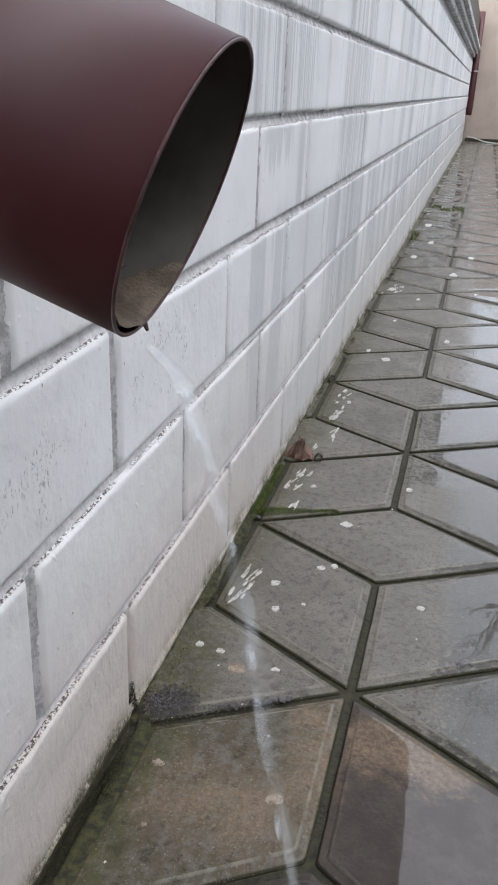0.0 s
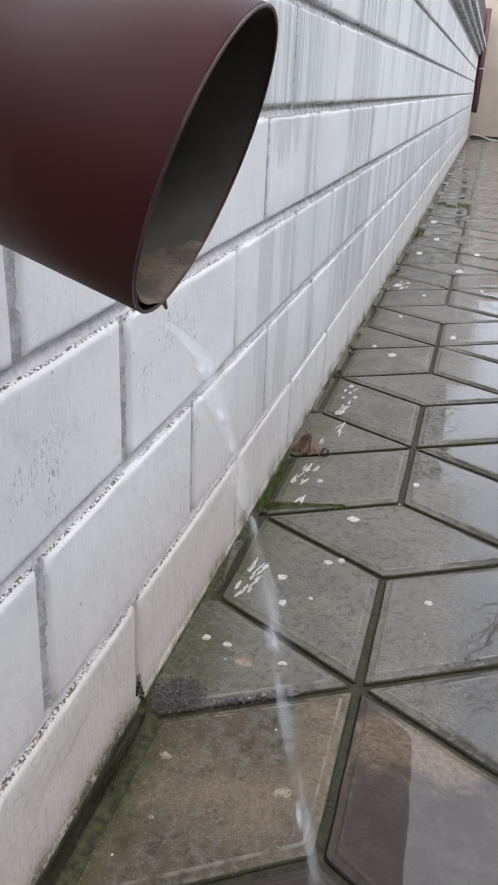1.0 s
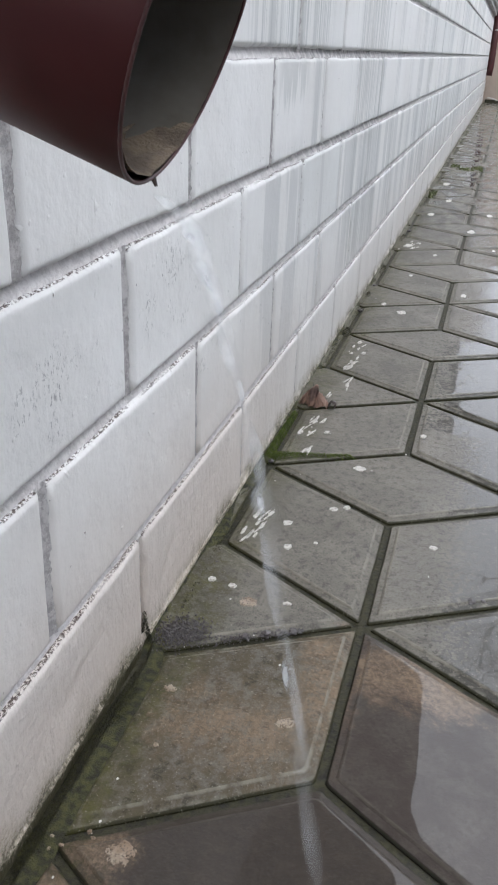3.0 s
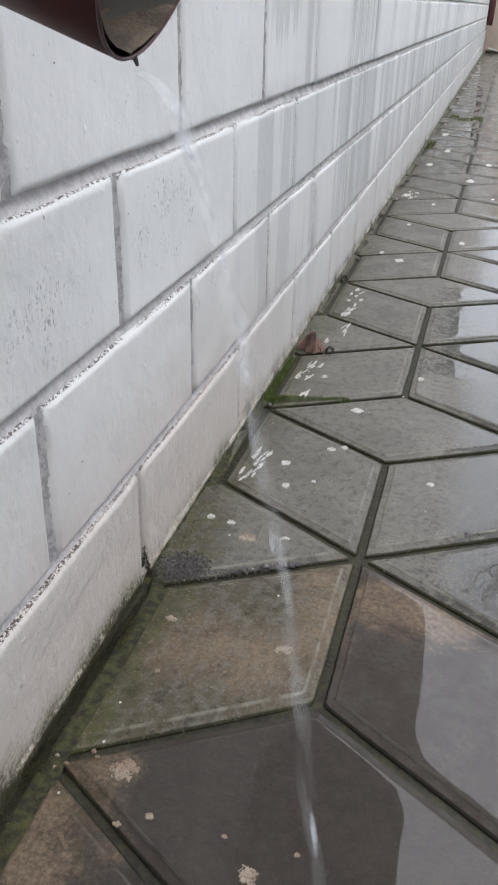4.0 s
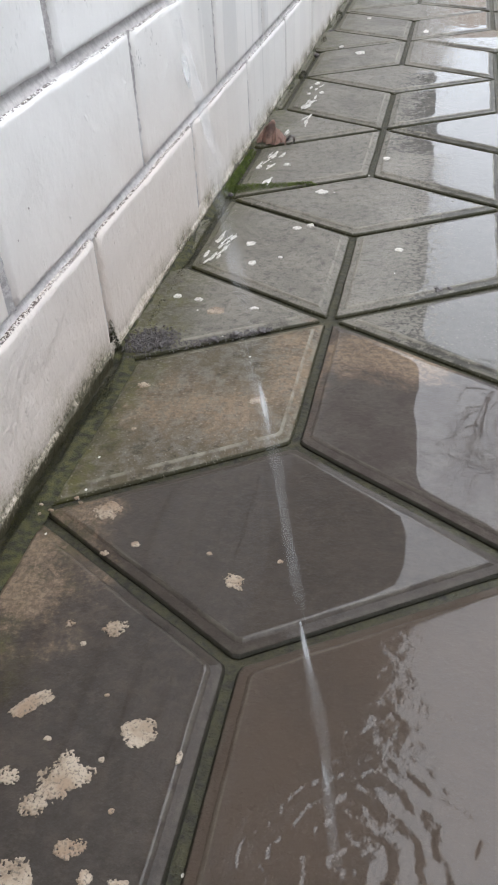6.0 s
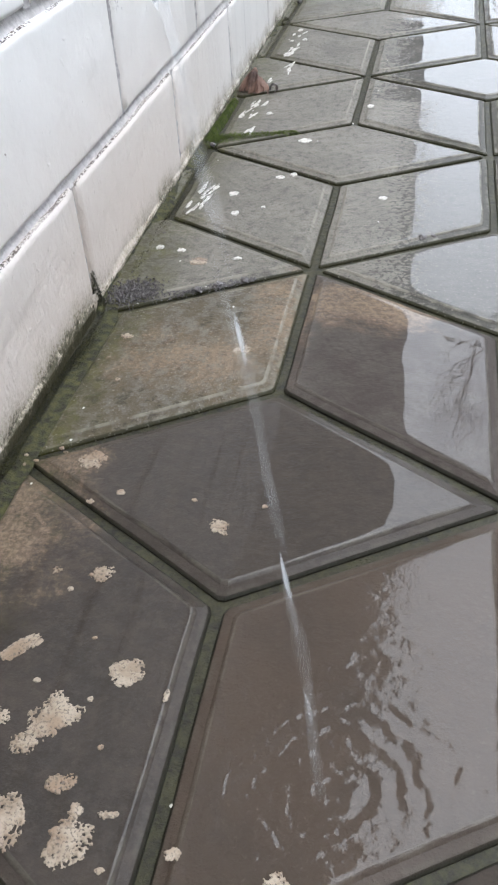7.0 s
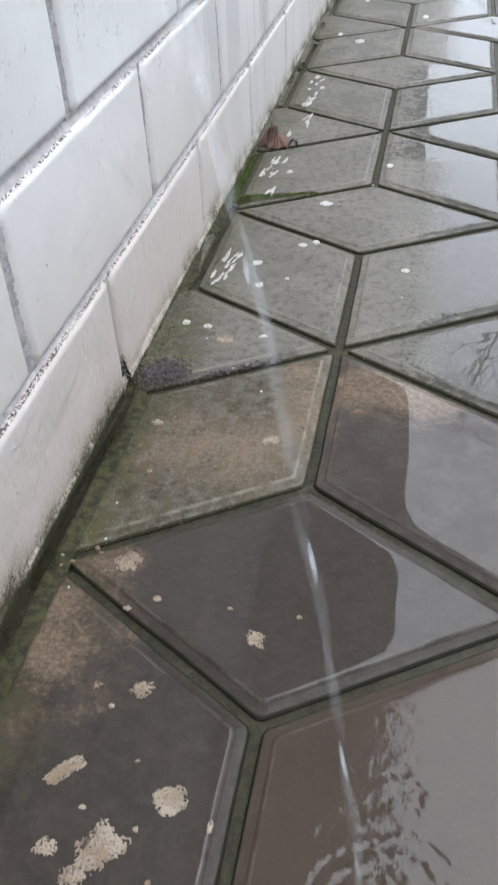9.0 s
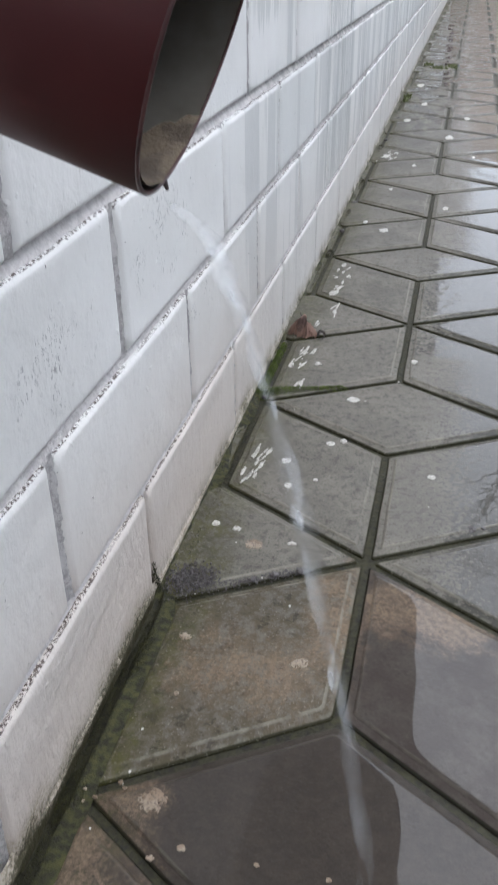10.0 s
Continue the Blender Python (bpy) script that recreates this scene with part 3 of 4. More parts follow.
pave_bm = bmesh.new()
box(pave_bm, -0.5, 1.94, -3.41, FAR_Y + 0.02, -0.06, -0.0110)
pavement = part("pavement", pave_bm, SILT, None)
tagged(pavement, "wet concrete yard paving of rhombic slabs with mossy joints", "paving", kind="structure")

# ---- masonry wall ----
wall_bm = bmesh.new()
box(wall_bm, -0.26, -0.0150, -2.5, FAR_Y, -0.06, 1.385)
wall = part("wall_west", wall_bm, MORTAR, None)
wall.matrix_world = Matrix.Translation((WALL_X, 0, 0)) @ Matrix.Rotation(-math.atan(WALL_A), 4, "Z")
tagged(wall, "white-painted masonry wall with chipped, rain-streaked blocks", "wall", kind="structure")


def block_mesh(length, height, seed):
    """A rough-arrised block; its face looks along +x and its origin lies in the middle of that face."""
    rng = random.Random(seed)
    ny, nz = 22, 10
    loop = [(-0.5 + i / ny, -0.5) for i in range(ny)] + [(0.5, -0.5 + i / nz) for i in range(nz)]
    loop += [(0.5 - i / ny, 0.5) for i in range(ny)] + [(-0.5, 0.5 - i / nz) for i in range(nz)]
    n = len(loop)
    wob = [rng.uniform(-1, 1) for _ in range(n)]
    wob = [(wob[i - 1] + 2 * wob[i] + wob[(i + 1) % n]) / 4 for i in range(n)]
    rings = [(-0.018, 0.0, 1.0, 0.0016), (-0.0066, 0.0004, 1.0, 0.0022), (-0.0048, 0.0012, 0.95, 0.0022), (-0.0028, 0.0028, 0.44, 0.002), (-0.0008, 0.0048, 0.0, 0.0012), (0.0, 0.0075, 0.0, 0.0005), (0.0, 0.011, 0.0, 0.0)]
    verts, rim = [], []
    for x, inset, r, jit in rings:
        for (u, v), w in zip(loop, wob):
            y = u * length - math.copysign(inset, u) * (1 if abs(u) == 0.5 else 2 * abs(u)) + (w * jit if abs(u) == 0.5 else 0)
            z = v * height - math.copysign(inset, v) * (1 if abs(v) == 0.5 else 2 * abs(v)) + (w * jit if abs(v) == 0.5 else 0)
            verts.append((x + (w * 0.0008 if 0.1 < r < 1 else 0), y, z))
            rim.append(r if v > 0.42 else 0.0)
    faces = []
    for k in range(len(rings) - 1):
        for i in range(n):
            j = (i + 1) % n
            faces.append((k * n + i, k * n + j, (k + 1) * n + j, (k + 1) * n + i))
    faces.append(tuple((len(rings) - 1) * n + i for i in range(n)))
    return mesh_of("block", verts, faces, PAINT, True, rim)


TOPS = [0.176, 0.377, 0.569, 0.759, 0.943, 1.131, 1.319]
NEAR = [[0.168, 0.649, 1.106, 1.562, 2.012], [-0.072, 0.387, 0.843, 1.278, 1.735], [0.140, 0.598, 1.034, 1.480], [-0.085, 0.354, 0.775, 1.213], [0.063, 0.505, 0.947, 1.389], [-0.08, 0.36], [0.15]]
PITCH, JOINT, GROOVE = 0.445, 0.016, 0.019
mortar_v, mortar_f, head_v, head_f = [], [], [], []
for c, (top, joints) in enumerate(zip(TOPS, NEAR)):
    low = TOPS[c - 1] + JOINT if c else -0.03
    while joints[0] > -2.0:
        joints = [joints[0] - PITCH] + joints
    while joints[-1] < FAR_Y - PITCH - 0.05:
        joints = joints + [joints[-1] + PITCH]
    # bed joint: mortar struck back to a shaded crease under the course above
    stations = [-2.45 + 0.02 * k for k in range(330)] + [4.15 + 0.25 * k for k in range(48)]
    b0 = len(mortar_v)
    for y in stations:
        n = 0.0012 * noise.noise(Vector((y * 42, top * 9, 0.5)))
        mortar_v += [(-0.0145, y, top + JOINT + 0.004), (-0.0140 + n, y, top + JOINT * 0.78), (-0.0080 + n, y, top + JOINT * 0.12), (-0.0078, y, top - 0.005)]
    for k in range(len(stations) - 1):
        for q in range(3):
            mortar_f.append((b0 + 4 * k + q, b0 + 4 * k + q + 1, b0 + 4 * k + q + 5, b0 + 4 * k + q + 4))
    # head joints: nearly filled, with rough paint
    for y in joints:
        b0 = len(head_v)
        rows = 44 if y < 2.5 else 12
        for r in range(rows + 1):
            z = low - 0.003 + (top - low + 0.004) * r / rows
            for q in range(5):
                n = noise.noise(Vector((y * 7 + q * 0.8, z * 75, c * 3.1))) + 0.9 * noise.noise(Vector((q * 1.7, z * 260, y * 9)))
                head_v.append((-(0.0145 if c == 0 and abs(y - 0.168) < 0.01 else 0.0098) + 0.0022 * abs(q - 2) + 0.0018 * n, y + (q - 2) * 0.0058, z))
        for r in range(rows):
            for q in range(4):
                head_f.append((b0 + 5 * r + q, b0 + 5 * r + q + 1, b0 + 5 * r + q + 6, b0 + 5 * r + q + 5))
    variants = [block_mesh(PITCH - GROOVE, top - low, 10 * c + k) for k in range(4)]
    for k, (y0, y1) in enumerate(zip(joints, joints[1:])):
        own = abs(y1 - y0 - PITCH) > 0.002
        ob = under(new("block", block_mesh(y1 - y0 - GROOVE, top - low, 100 * c + k) if own else variants[random.randrange(4)]), wall)
        ob.matrix_basis = pose(random.uniform(-0.0012, 0.0012), (y0 + y1) / 2, (top + low) / 2, 0, random.uniform(-0.15, 0.15), random.uniform(-0.25, 0.25))

under(new("bed_mortar", mesh_of("bed_mortar", mortar_v, mortar_f, MORTAR, True)), wall)
under(new("head_mortar", mesh_of("head_mortar", head_v, head_f, HEADS, True)), wall)

verts, faces = [], []
count = 900
for i in range(count + 1):
    y = -1.6 + 8.0 * i / count
    n1, n2 = noise.noise(Vector((y * 19, 0.3, 0))), noise.noise(Vector((y * 6.5, 5.1, 0)))
    n3 = noise.noise(Vector((y * 60, 2.2, 0)))
    top = 0.014 + 0.010 * n2 + 0.006 * n1
    out = 0.0030 + 0.0026 * n1 + 0.0016 * n3
    if y < 0.15:
        n4 = noise.noise(Vector((y * 130, 8.2, 0)))
        top, out = top + 0.002 + 0.004 * n3, out * 0.6 + 0.0010 + 0.0016 * n4
    cut = min(1.0, abs(y - 0.166) / 0.012)
    top, out = top * (0.25 + 0.75 * cut), out * cut - 0.004 * (1 - cut)
    verts += [(-0.003, y, top + 0.010), (0.0008, y, top), (out * 0.75, y, top * 0.5 + 0.004 * n3), (out, y, 0.010 + 0.005 * n1), (out * 0.6, y, 0.002), (-0.004, y, -0.02)]
for i in range(count):
    for k in range(5):
        faces.append((i * 6 + k, i * 6 + k + 1, (i + 1) * 6 + k + 1, (i + 1) * 6 + k))
lip = under(new("plaster_lip", mesh_of("plaster_lip", verts, faces, PAINT, True, [0.0] * len(verts))), wall)

# ---- cornice, upper wall and eave ----
cornice = new("cornice")
tagged(cornice, "weathered stepped cornice along the wall head", "cornice", kind="structure")
for k in range(3):
    bm = bmesh.new()
    out = 0.03 + 0.035 * k
    box(bm, WALL_X - 0.1, WALL_X + out + WALL_A * 8, -2.4, FAR_Y - 0.03, 1.388 + 0.05 * k, 1.436 + 0.05 * k, 0.006)
    part("cornice_course", bm, CORNICE, cornice)
upper_bm = bmesh.new()
box(upper_bm, WALL_X - 0.25, WALL_X + 0.02, -2.45, FAR_Y - 0.02, 1.54, 2.02)
upper = part("wall_west_head", upper_bm, BROWN, None)
tagged(upper, "brown boarded wall head below the eave", "wall", kind="structure")
eave = new("eave")
tagged(eave, "brown timber eave under a corrugated roof", "eave", kind="structure")
for k in range(5):
    bm = bmesh.new()
    box(bm, WALL_X + 0.022 + 0.079 * k, WALL_X + 0.098 + 0.079 * k, -3.0, 10.4, 2.022, 2.042, 0.003)
    part("soffit_board", bm, BROWN, eave)
bm = bmesh.new()
box(bm, 0.105, 0.13, -3.0, 10.4, 2.0, 2.12, 0.003)
part("fascia_board", bm, BROWN, eave)
bm = bmesh.new()
cols = 600
vv = []
for i in range(cols + 1):
    y = -3.0 + i * 13.5 / cols
    w = 0.022 * math.sin(2 * math.pi * y / 0.14)
    vv.append((bm.verts.new((0.16, y, 2.135 + w)), bm.verts.new((-1.6, y, 2.75 + w)), bm.verts.new((0.16, y, 2.129 + w)), bm.verts.new((-1.6, y, 2.744 + w))))
for a, b in zip(vv, vv[1:]):
    bm.faces.new((a[0], b[0], b[1], a[1]))
    bm.faces.new((a[2], a[3], b[3], b[2]))
    bm.faces.new((a[0], a[2], b[2], b[0]))
part("roof_sheet", bm, SLATE, eave, smooth=True)
eave.matrix_world = Matrix.Translation((0.0, 2.3, 0)) @ Matrix.Rotation(radians(1.1), 4, "Z") @ Matrix.Translation((-0.008, -2.3, 0))

# ---- wall across the far end ----
far_bm = bmesh.new()
box(far_bm, -2.5, 7.0, FAR_Y + 0.02, FAR_Y + 0.27, -0.06, 2.85)
far_wall = part("wall_north", far_bm, BEIGE, None)
tagged(far_wall, "plain beige stuccoed wall closing the yard", "wall", kind="structure")
# unseen wall, added to keep low sky light off the white masonry
east_bm = bmesh.new()
box(east_bm, 1.95, 2.2, -3.4, FAR_Y + 0.015, -0.06, 3.0)
east_blocker = part("unseen_wall_east", east_bm, PALE, None)
tagged(east_blocker, "unseen plain pale grey stuccoed wall added to block low sky light from the side", "wall", kind="structure")
# unseen wall behind the camera, added to close off the sky there
south_bm = bmesh.new()
box(south_bm, -0.7, 2.2, -3.7, -3.42, -0.06, 2.4)
south_wall = part("unseen_wall_south", south_bm, PALE, None)
tagged(south_wall, "unseen plain pale grey stuccoed wall added to close the near end of the yard", "wall", kind="structure")
bm = bmesh.new()
box(bm, -0.27, 1.94, FAR_Y - 0.012, FAR_Y + 0.018, -0.016, 0.055, 0.004)
skirt = part("baseboard", bm, SILT, None)
tagged(skirt, "dark damp skirting strip at the foot of the beige wall", "skirting", kind="structure")


# ---- downpipes ----
def bent(points, radius, steps=8):
    """Points along a line with rounded corners."""
    pts = [Vector(p) for p in points]
    out = [pts[0]]
    for a, b, c in zip(pts, pts[1:], pts[2:]):
        p, q = b + (a - b).normalized() * radius, b + (c - b).normalized() * radius
        out += [(1 - s) ** 2 * p + 2 * s * (1 - s) * b + s * s * q for s in (k / steps for k in range(steps + 1))]
    return out + [pts[-1]]


MOUTH = Vector((-0.048, -0.329, 0.780))
AXIS = Vector((math.cos(radians(-20.5)) * math.cos(radians(2.8)), math.cos(radians(-20.5)) * math.sin(radians(2.8)), math.sin(radians(-20.5))))
RADIUS = 0.0687
downpipe = new("downpipe")
tagged(downpipe, "glossy brown-red metal downpipe with an open outlet bend on the wall", "downpipe")
elbow = MOUTH - AXIS * 0.165
pipe_line = bent([MOUTH, elbow, (elbow.x - 0.005, elbow.y, 1.15)], 0.055)
bm = bmesh.new()
outer = tube(bm, pipe_line, RADIUS, 64, False)
inner = tube(bm, pipe_line, RADIUS - 0.0016, 64, False)
for k in range(64):
    bm.faces.new((outer[0][k], inner[0][k], inner[0][(k + 1) % 64], outer[0][(k + 1) % 64]))
bm.faces.ensure_lookup_table()
count = (len(pipe_line) - 1) * 64
for i, f in enumerate(bm.faces):
    f.material_index = 1 if count <= i < 2 * count else 0
outlet = part("outlet_bend", bm, [PIPE, ZINC], downpipe, "brown-red enamel outside, dull grey metal inside", True)
bm = bmesh.new()
tube(bm, [(elbow.x - 0.005, elbow.y, 1.10), (elbow.x - 0.005, elbow.y, 2.1)], RADIUS + 0.003, 48)
part("pipe_length", bm, PIPE, downpipe, smooth=True)
bm = bmesh.new()
tube(bm, [(elbow.x - 0.005, elbow.y, 1.30), (elbow.x - 0.005, elbow.y, 1.325)], RADIUS + 0.008, 48)
part("bracket", bm, STEEL, downpipe, smooth=True)
side = AXIS.cross(Vector((0, 0, 1))).normalized()
low = side.cross(AXIS).normalized() * -1
if low.z > 0:
    low = -low
# a narrow rolled lip, worn pale
bm = bmesh.new()
ring_ = [MOUTH + AXIS * 0.0004 + (RADIUS - 0.0008) * (math.cos(2 * math.pi * k / 64) * low + math.sin(2 * math.pi * k / 64) * side) for k in range(65)]
tube(bm, ring_, 0.0010, 8, False)
part("rolled_lip", bm, LIP, downpipe, "paler worn lip of the outlet", True)
# silt lying along the bottom of the outlet
bm = bmesh.new()
rows_ = []
for i in range(11):
    d = -0.001 + 0.052 * i / 10
    row = []
    for j in range(13):
        a = radians((-52 + 104 * j / 12) * (1 - 0.062 * i))
        n = noise.noise(Vector((i * 0.7, j * 0.6, 3.1)))
        thick = max(-0.25, (1 - (i / 10) ** 2) * math.cos((j - 6) / 6 * math.pi / 2) + 0.55 * n - 0.12)
        depth = RADIUS - 0.0016 - 0.0042 * thick
        row.append(bm.verts.new(MOUTH - AXIS * (d + 0.002 * n) + depth * (math.cos(a) * low + math.sin(a) * side)))
    rows_.append(row)
for a, b in zip(rows_, rows_[1:]):
    for j in range(12):
        bm.faces.new((a[j], b[j], b[j + 1], a[j + 1]))
part("sediment", bm, SEDIMENT, downpipe, "sandy brown sediment in the outlet", True)
# a torn tongue of seam at the lip
bm = bmesh.new()
tip = MOUTH + low * (RADIUS - 0.001)
tube(bm, [tip - AXIS * 0.003 + side * -0.010, tip + AXIS * 0.001 + side * -0.011, tip + AXIS * 0.003 + side * -0.012 + low * 0.003], [0.0022, 0.0016, 0.0008], 8)
part("seam_tongue", bm, LEAF_DARK, downpipe, "bent dark tongue of the pipe seam")

far_pipe = new("downpipe")
tagged(far_pipe, "slim dark brown downpipe in the corner by the beige wall", "downpipe")
fx, fy = -0.232, FAR_Y - 0.5
bm = bmesh.new()
tube(bm, bent([(fx - 0.022, fy, 0.46), (fx - 0.012, fy, 0.62), (fx - 0.012, fy, 0.9), (fx - 0.012, fy, 2.1)], 0.05, 4), 0.055, 20)
part("pipe_length", bm, PIPE, far_pipe, smooth=True)
bm = bmesh.new()
tube(bm, [(fx, fy, 1.16), (fx, fy, 1.18)], 0.060, 20)
part("bracket", bm, STEEL, far_pipe, smooth=True)

cable = new("cable")
tagged(cable, "loose white cable lying along the foot of the beige wall", "cable")
bm = bmesh.new()
tube(bm, [(-0.22 + 0.06 * i, FAR_Y - 0.35 + 0.02 * math.sin(i * 0.9), 0.10 - 0.085 * min(1, i / 5) + 0.012 * math.sin(i * 0.5)) for i in range(24)], 0.011, 8)
part("cable_length", bm, CABLE, cable, smooth=True)

# ---- falling water ----
stream = new("water_stream")
tagged(stream, "thin broken stream of clear rainwater falling from the outlet", "water")
start, speed = Vector((-0.062, -0.338, 0.712)), Vector((0.47, -0.42, 0.03))
rng = random.Random(4)


def flight(s):
    return start + speed * s + Vector((0, 0, -4.9)) * s * s


def thread(t0, span, width, spread, mat):
    """A flattened spindle of falling water whose film thins out towards its sides and ends."""
    sway = Vector((rng.gauss(0, 1), rng.gauss(0, 1), 0)) * spread
    phase = rng.uniform(0, 6.28)
    verts, faces, fade = [], [], []
    steps, sides = max(16, int(span * 260)), 14
    for k in range(steps + 1):
        f = k / steps
        s = min(t0 + span * f, 0.384)
        mid = flight(s) + sway + Vector((math.sin(s * 110 + phase), math.cos(s * 85 + phase), 0)) * 0.0012
        r = width * max(0.03, math.sin(math.pi * f)) ** 0.55 * (0.8 + 0.45 * noise.noise(Vector((s * 70, phase, 0))))
        for q in range(sides):
            a = 2 * math.pi * q / sides
            verts.append(mid + Vector((r * math.cos(a), 0.45 * r * math.sin(a), 0)))
            fade.append(abs(math.sin(a)) ** 1.3 * math.sin(math.pi * min(1, max(0, f))) ** 0.6 * (0.65 + 0.7 * noise.noise(Vector((s * 130, phase + 3, math.cos(a))))))
    for k in range(steps):
        for q in range(sides):
            faces.append((k * sides + q, k * sides + (q + 1) % sides, (k + 1) * sides + (q + 1) % sides, (k + 1) * sides + q))
    under(new("water_thread", mesh_of("water_thread", verts, faces, mat, True, fade)), stream)


thread(-0.012, 0.13, 0.0062, 0.0, WATER)
thread(0.10, 0.10, 0.0066, 0.001, VEIL)
thread(0.185, 0.075, 0.0060, 0.002, VEIL)
thread(0.255, 0.06, 0.0052, 0.002, VEIL)
thread(0.315, 0.075, 0.0058, 0.002, VEIL)
for k in range(11):
    s = 0.030 + 0.032 * k + rng.uniform(-0.006, 0.006)
    thread(s, rng.uniform(0.018, 0.034), rng.uniform(0.0034, 0.0056), 0.0008 + 0.005 * s, WATER if s < 0.2 else VEIL)
# short white slivers that stand for glints on the stream
for s in (0.048, 0.072, 0.086, 0.118, 0.152, 0.195, 0.262, 0.315, 0.352):
    thread(s, rng.uniform(0.008, 0.016), rng.uniform(0.0018, 0.0034), 0.0015, GLINT)

# ---- spots of paint and plaster on the slabs ----
def splat(x, y, rx, ry, turn=0.0, mat=None, seed=0, rough=0.25, lace=0.0):
    """A thin dried splash with an uneven outline; lace opens holes in it."""
    wide = max(rx, ry)
    cell = max(wide / 22, 0.0005)
    n = int(1.75 * wide / cell)
    ct, st = math.cos(turn), math.sin(turn)
    shift = Vector((seed * 3.71, seed * 1.93, seed * 0.57))

    def field(px, py):
        u, v = (px * ct + py * st) / rx, (py * ct - px * st) / ry
        q = Vector((u * rx / wide, v * ry / wide, 0))
        f = 1 - u * u - v * v
        f += rough * (1.9 * noise.noise(q * 1.6 + shift) + 1.2 * noise.noise(q * 4.2 + shift) + 0.8 * noise.noise(q * 10.0 + shift))
        if lace:
            f -= lace * max(0.0, noise.noise(Vector((px * 560, py * 560, seed * 2.3))) - 0.02) * (1.9 - 0.8 * max(0.0, f))
        return f

    f = {(i, j): field(i * cell, j * cell) for i in range(-n, n + 1) for j in range(-n, n + 1)}
    verts, faces, index = [], [], {}

    def corner(i, j):
        if (i, j) not in index:
            px, py, value = i * cell, j * cell, f[i, j]
            if value < 0 and abs(i) < n and abs(j) < n:
                gx, gy = (f[i + 1, j] - f[i - 1, j]) / (2 * cell), (f[i, j + 1] - f[i, j - 1]) / (2 * cell)
                g = max(1e-6, gx * gx + gy * gy)
                step = min(1.0, 0.7 * cell * math.sqrt(g) / max(1e-6, -value))
                px, py = px - gx * value / g * step, py - gy * value / g * step
            index[i, j] = len(verts)
            verts.append((px, py, 0.0012 * min(1.0, max(0.0, value) * 3.5)))
        return index[i, j]

    for i in range(-n, n):
        for j in range(-n, n):
            ring = ((i, j), (i + 1, j), (i + 1, j + 1), (i, j + 1))
            if sum(f[k] > 0 for k in ring) >= 2:
                faces.append(tuple(corner(*k) for k in ring))
    if not faces:
        return None
    ob = new("paint_spot", mesh_of("paint_spot", verts, faces, mat, True))
    ob.location = (x, y, 0.0001)
    if mat is PLASTER:
        tagged(ob, "cream splash of spilt plaster dried on a paving slab", "splash", "plaster splashes")
        ob.name = "plaster_splash"
    else:
        tagged(ob, "small white drop of dried wall paint on a slab", "paint spot", "paint spots")
    return ob


for i, (x, y, rx, ry, turn) in enumerate([
        (-0.061, -0.419, 0.017, 0.016, 0.2), (-0.108, -0.468, 0.026, 0.021, 0.9), (-0.122, -0.495, 0.017, 0.013, 0.6), (-0.164, -0.411, 0.026, 0.011, 0.7),
        (-0.118, -0.317, 0.014, 0.011, 0.5), (-0.163, -0.320, 0.006, 0.006, 0), (-0.020, -0.240, 0.015, 0.011, -0.6), (-0.082, -0.524, 0.016, 0.009, 0.3),
        (-0.058, -0.566, 0.024, 0.021, 1.0), (-0.062, -0.541, 0.007, 0.006, 0), (-0.038, -0.541, 0.011, 0.004, 0.2), (-0.112, -0.560, 0.018, 0.030, 0.2),
        (0.097, -0.574, 0.012, 0.019, 0.5), (0.018, -0.560, 0.007, 0.006, 0.4), (-0.154, -0.478, 0.012, 0.010, 0), (-0.183, -0.160, 0.019, 0.016, 0.3),
        (-0.142, -0.34, 0.0035, 0.003, 0.3),        (-0.083, -0.45, 0.003, 0.0035, 0.3),        (-0.135, -0.44, 0.004, 0.003, 0.3),        (-0.06, -0.49, 0.003, 0.003, 0.3),        (-0.03, -0.58, 0.004, 0.003, 0.3),        (-0.1, -0.39, 0.003, 0.002, 0.3),        (-0.145, -0.52, 0.005, 0.004, 0.3),        (0.02, -0.205, 0.004, 0.003, 0.3),
        (-0.223, 0.089, 0.010, 0.008, 0), (-0.062, 0.076, 0.013, 0.011, 0.4), (-0.177, 0.305, 0.017, 0.014, 0.2)]):
    splat(x, y, rx * 0.84, ry * 0.84, turn, PLASTER, 100 + i, 0.34, 0.0 if max(rx, ry) < 0.006 or i == 0 else 0.65 + 0.4 * (i % 3))
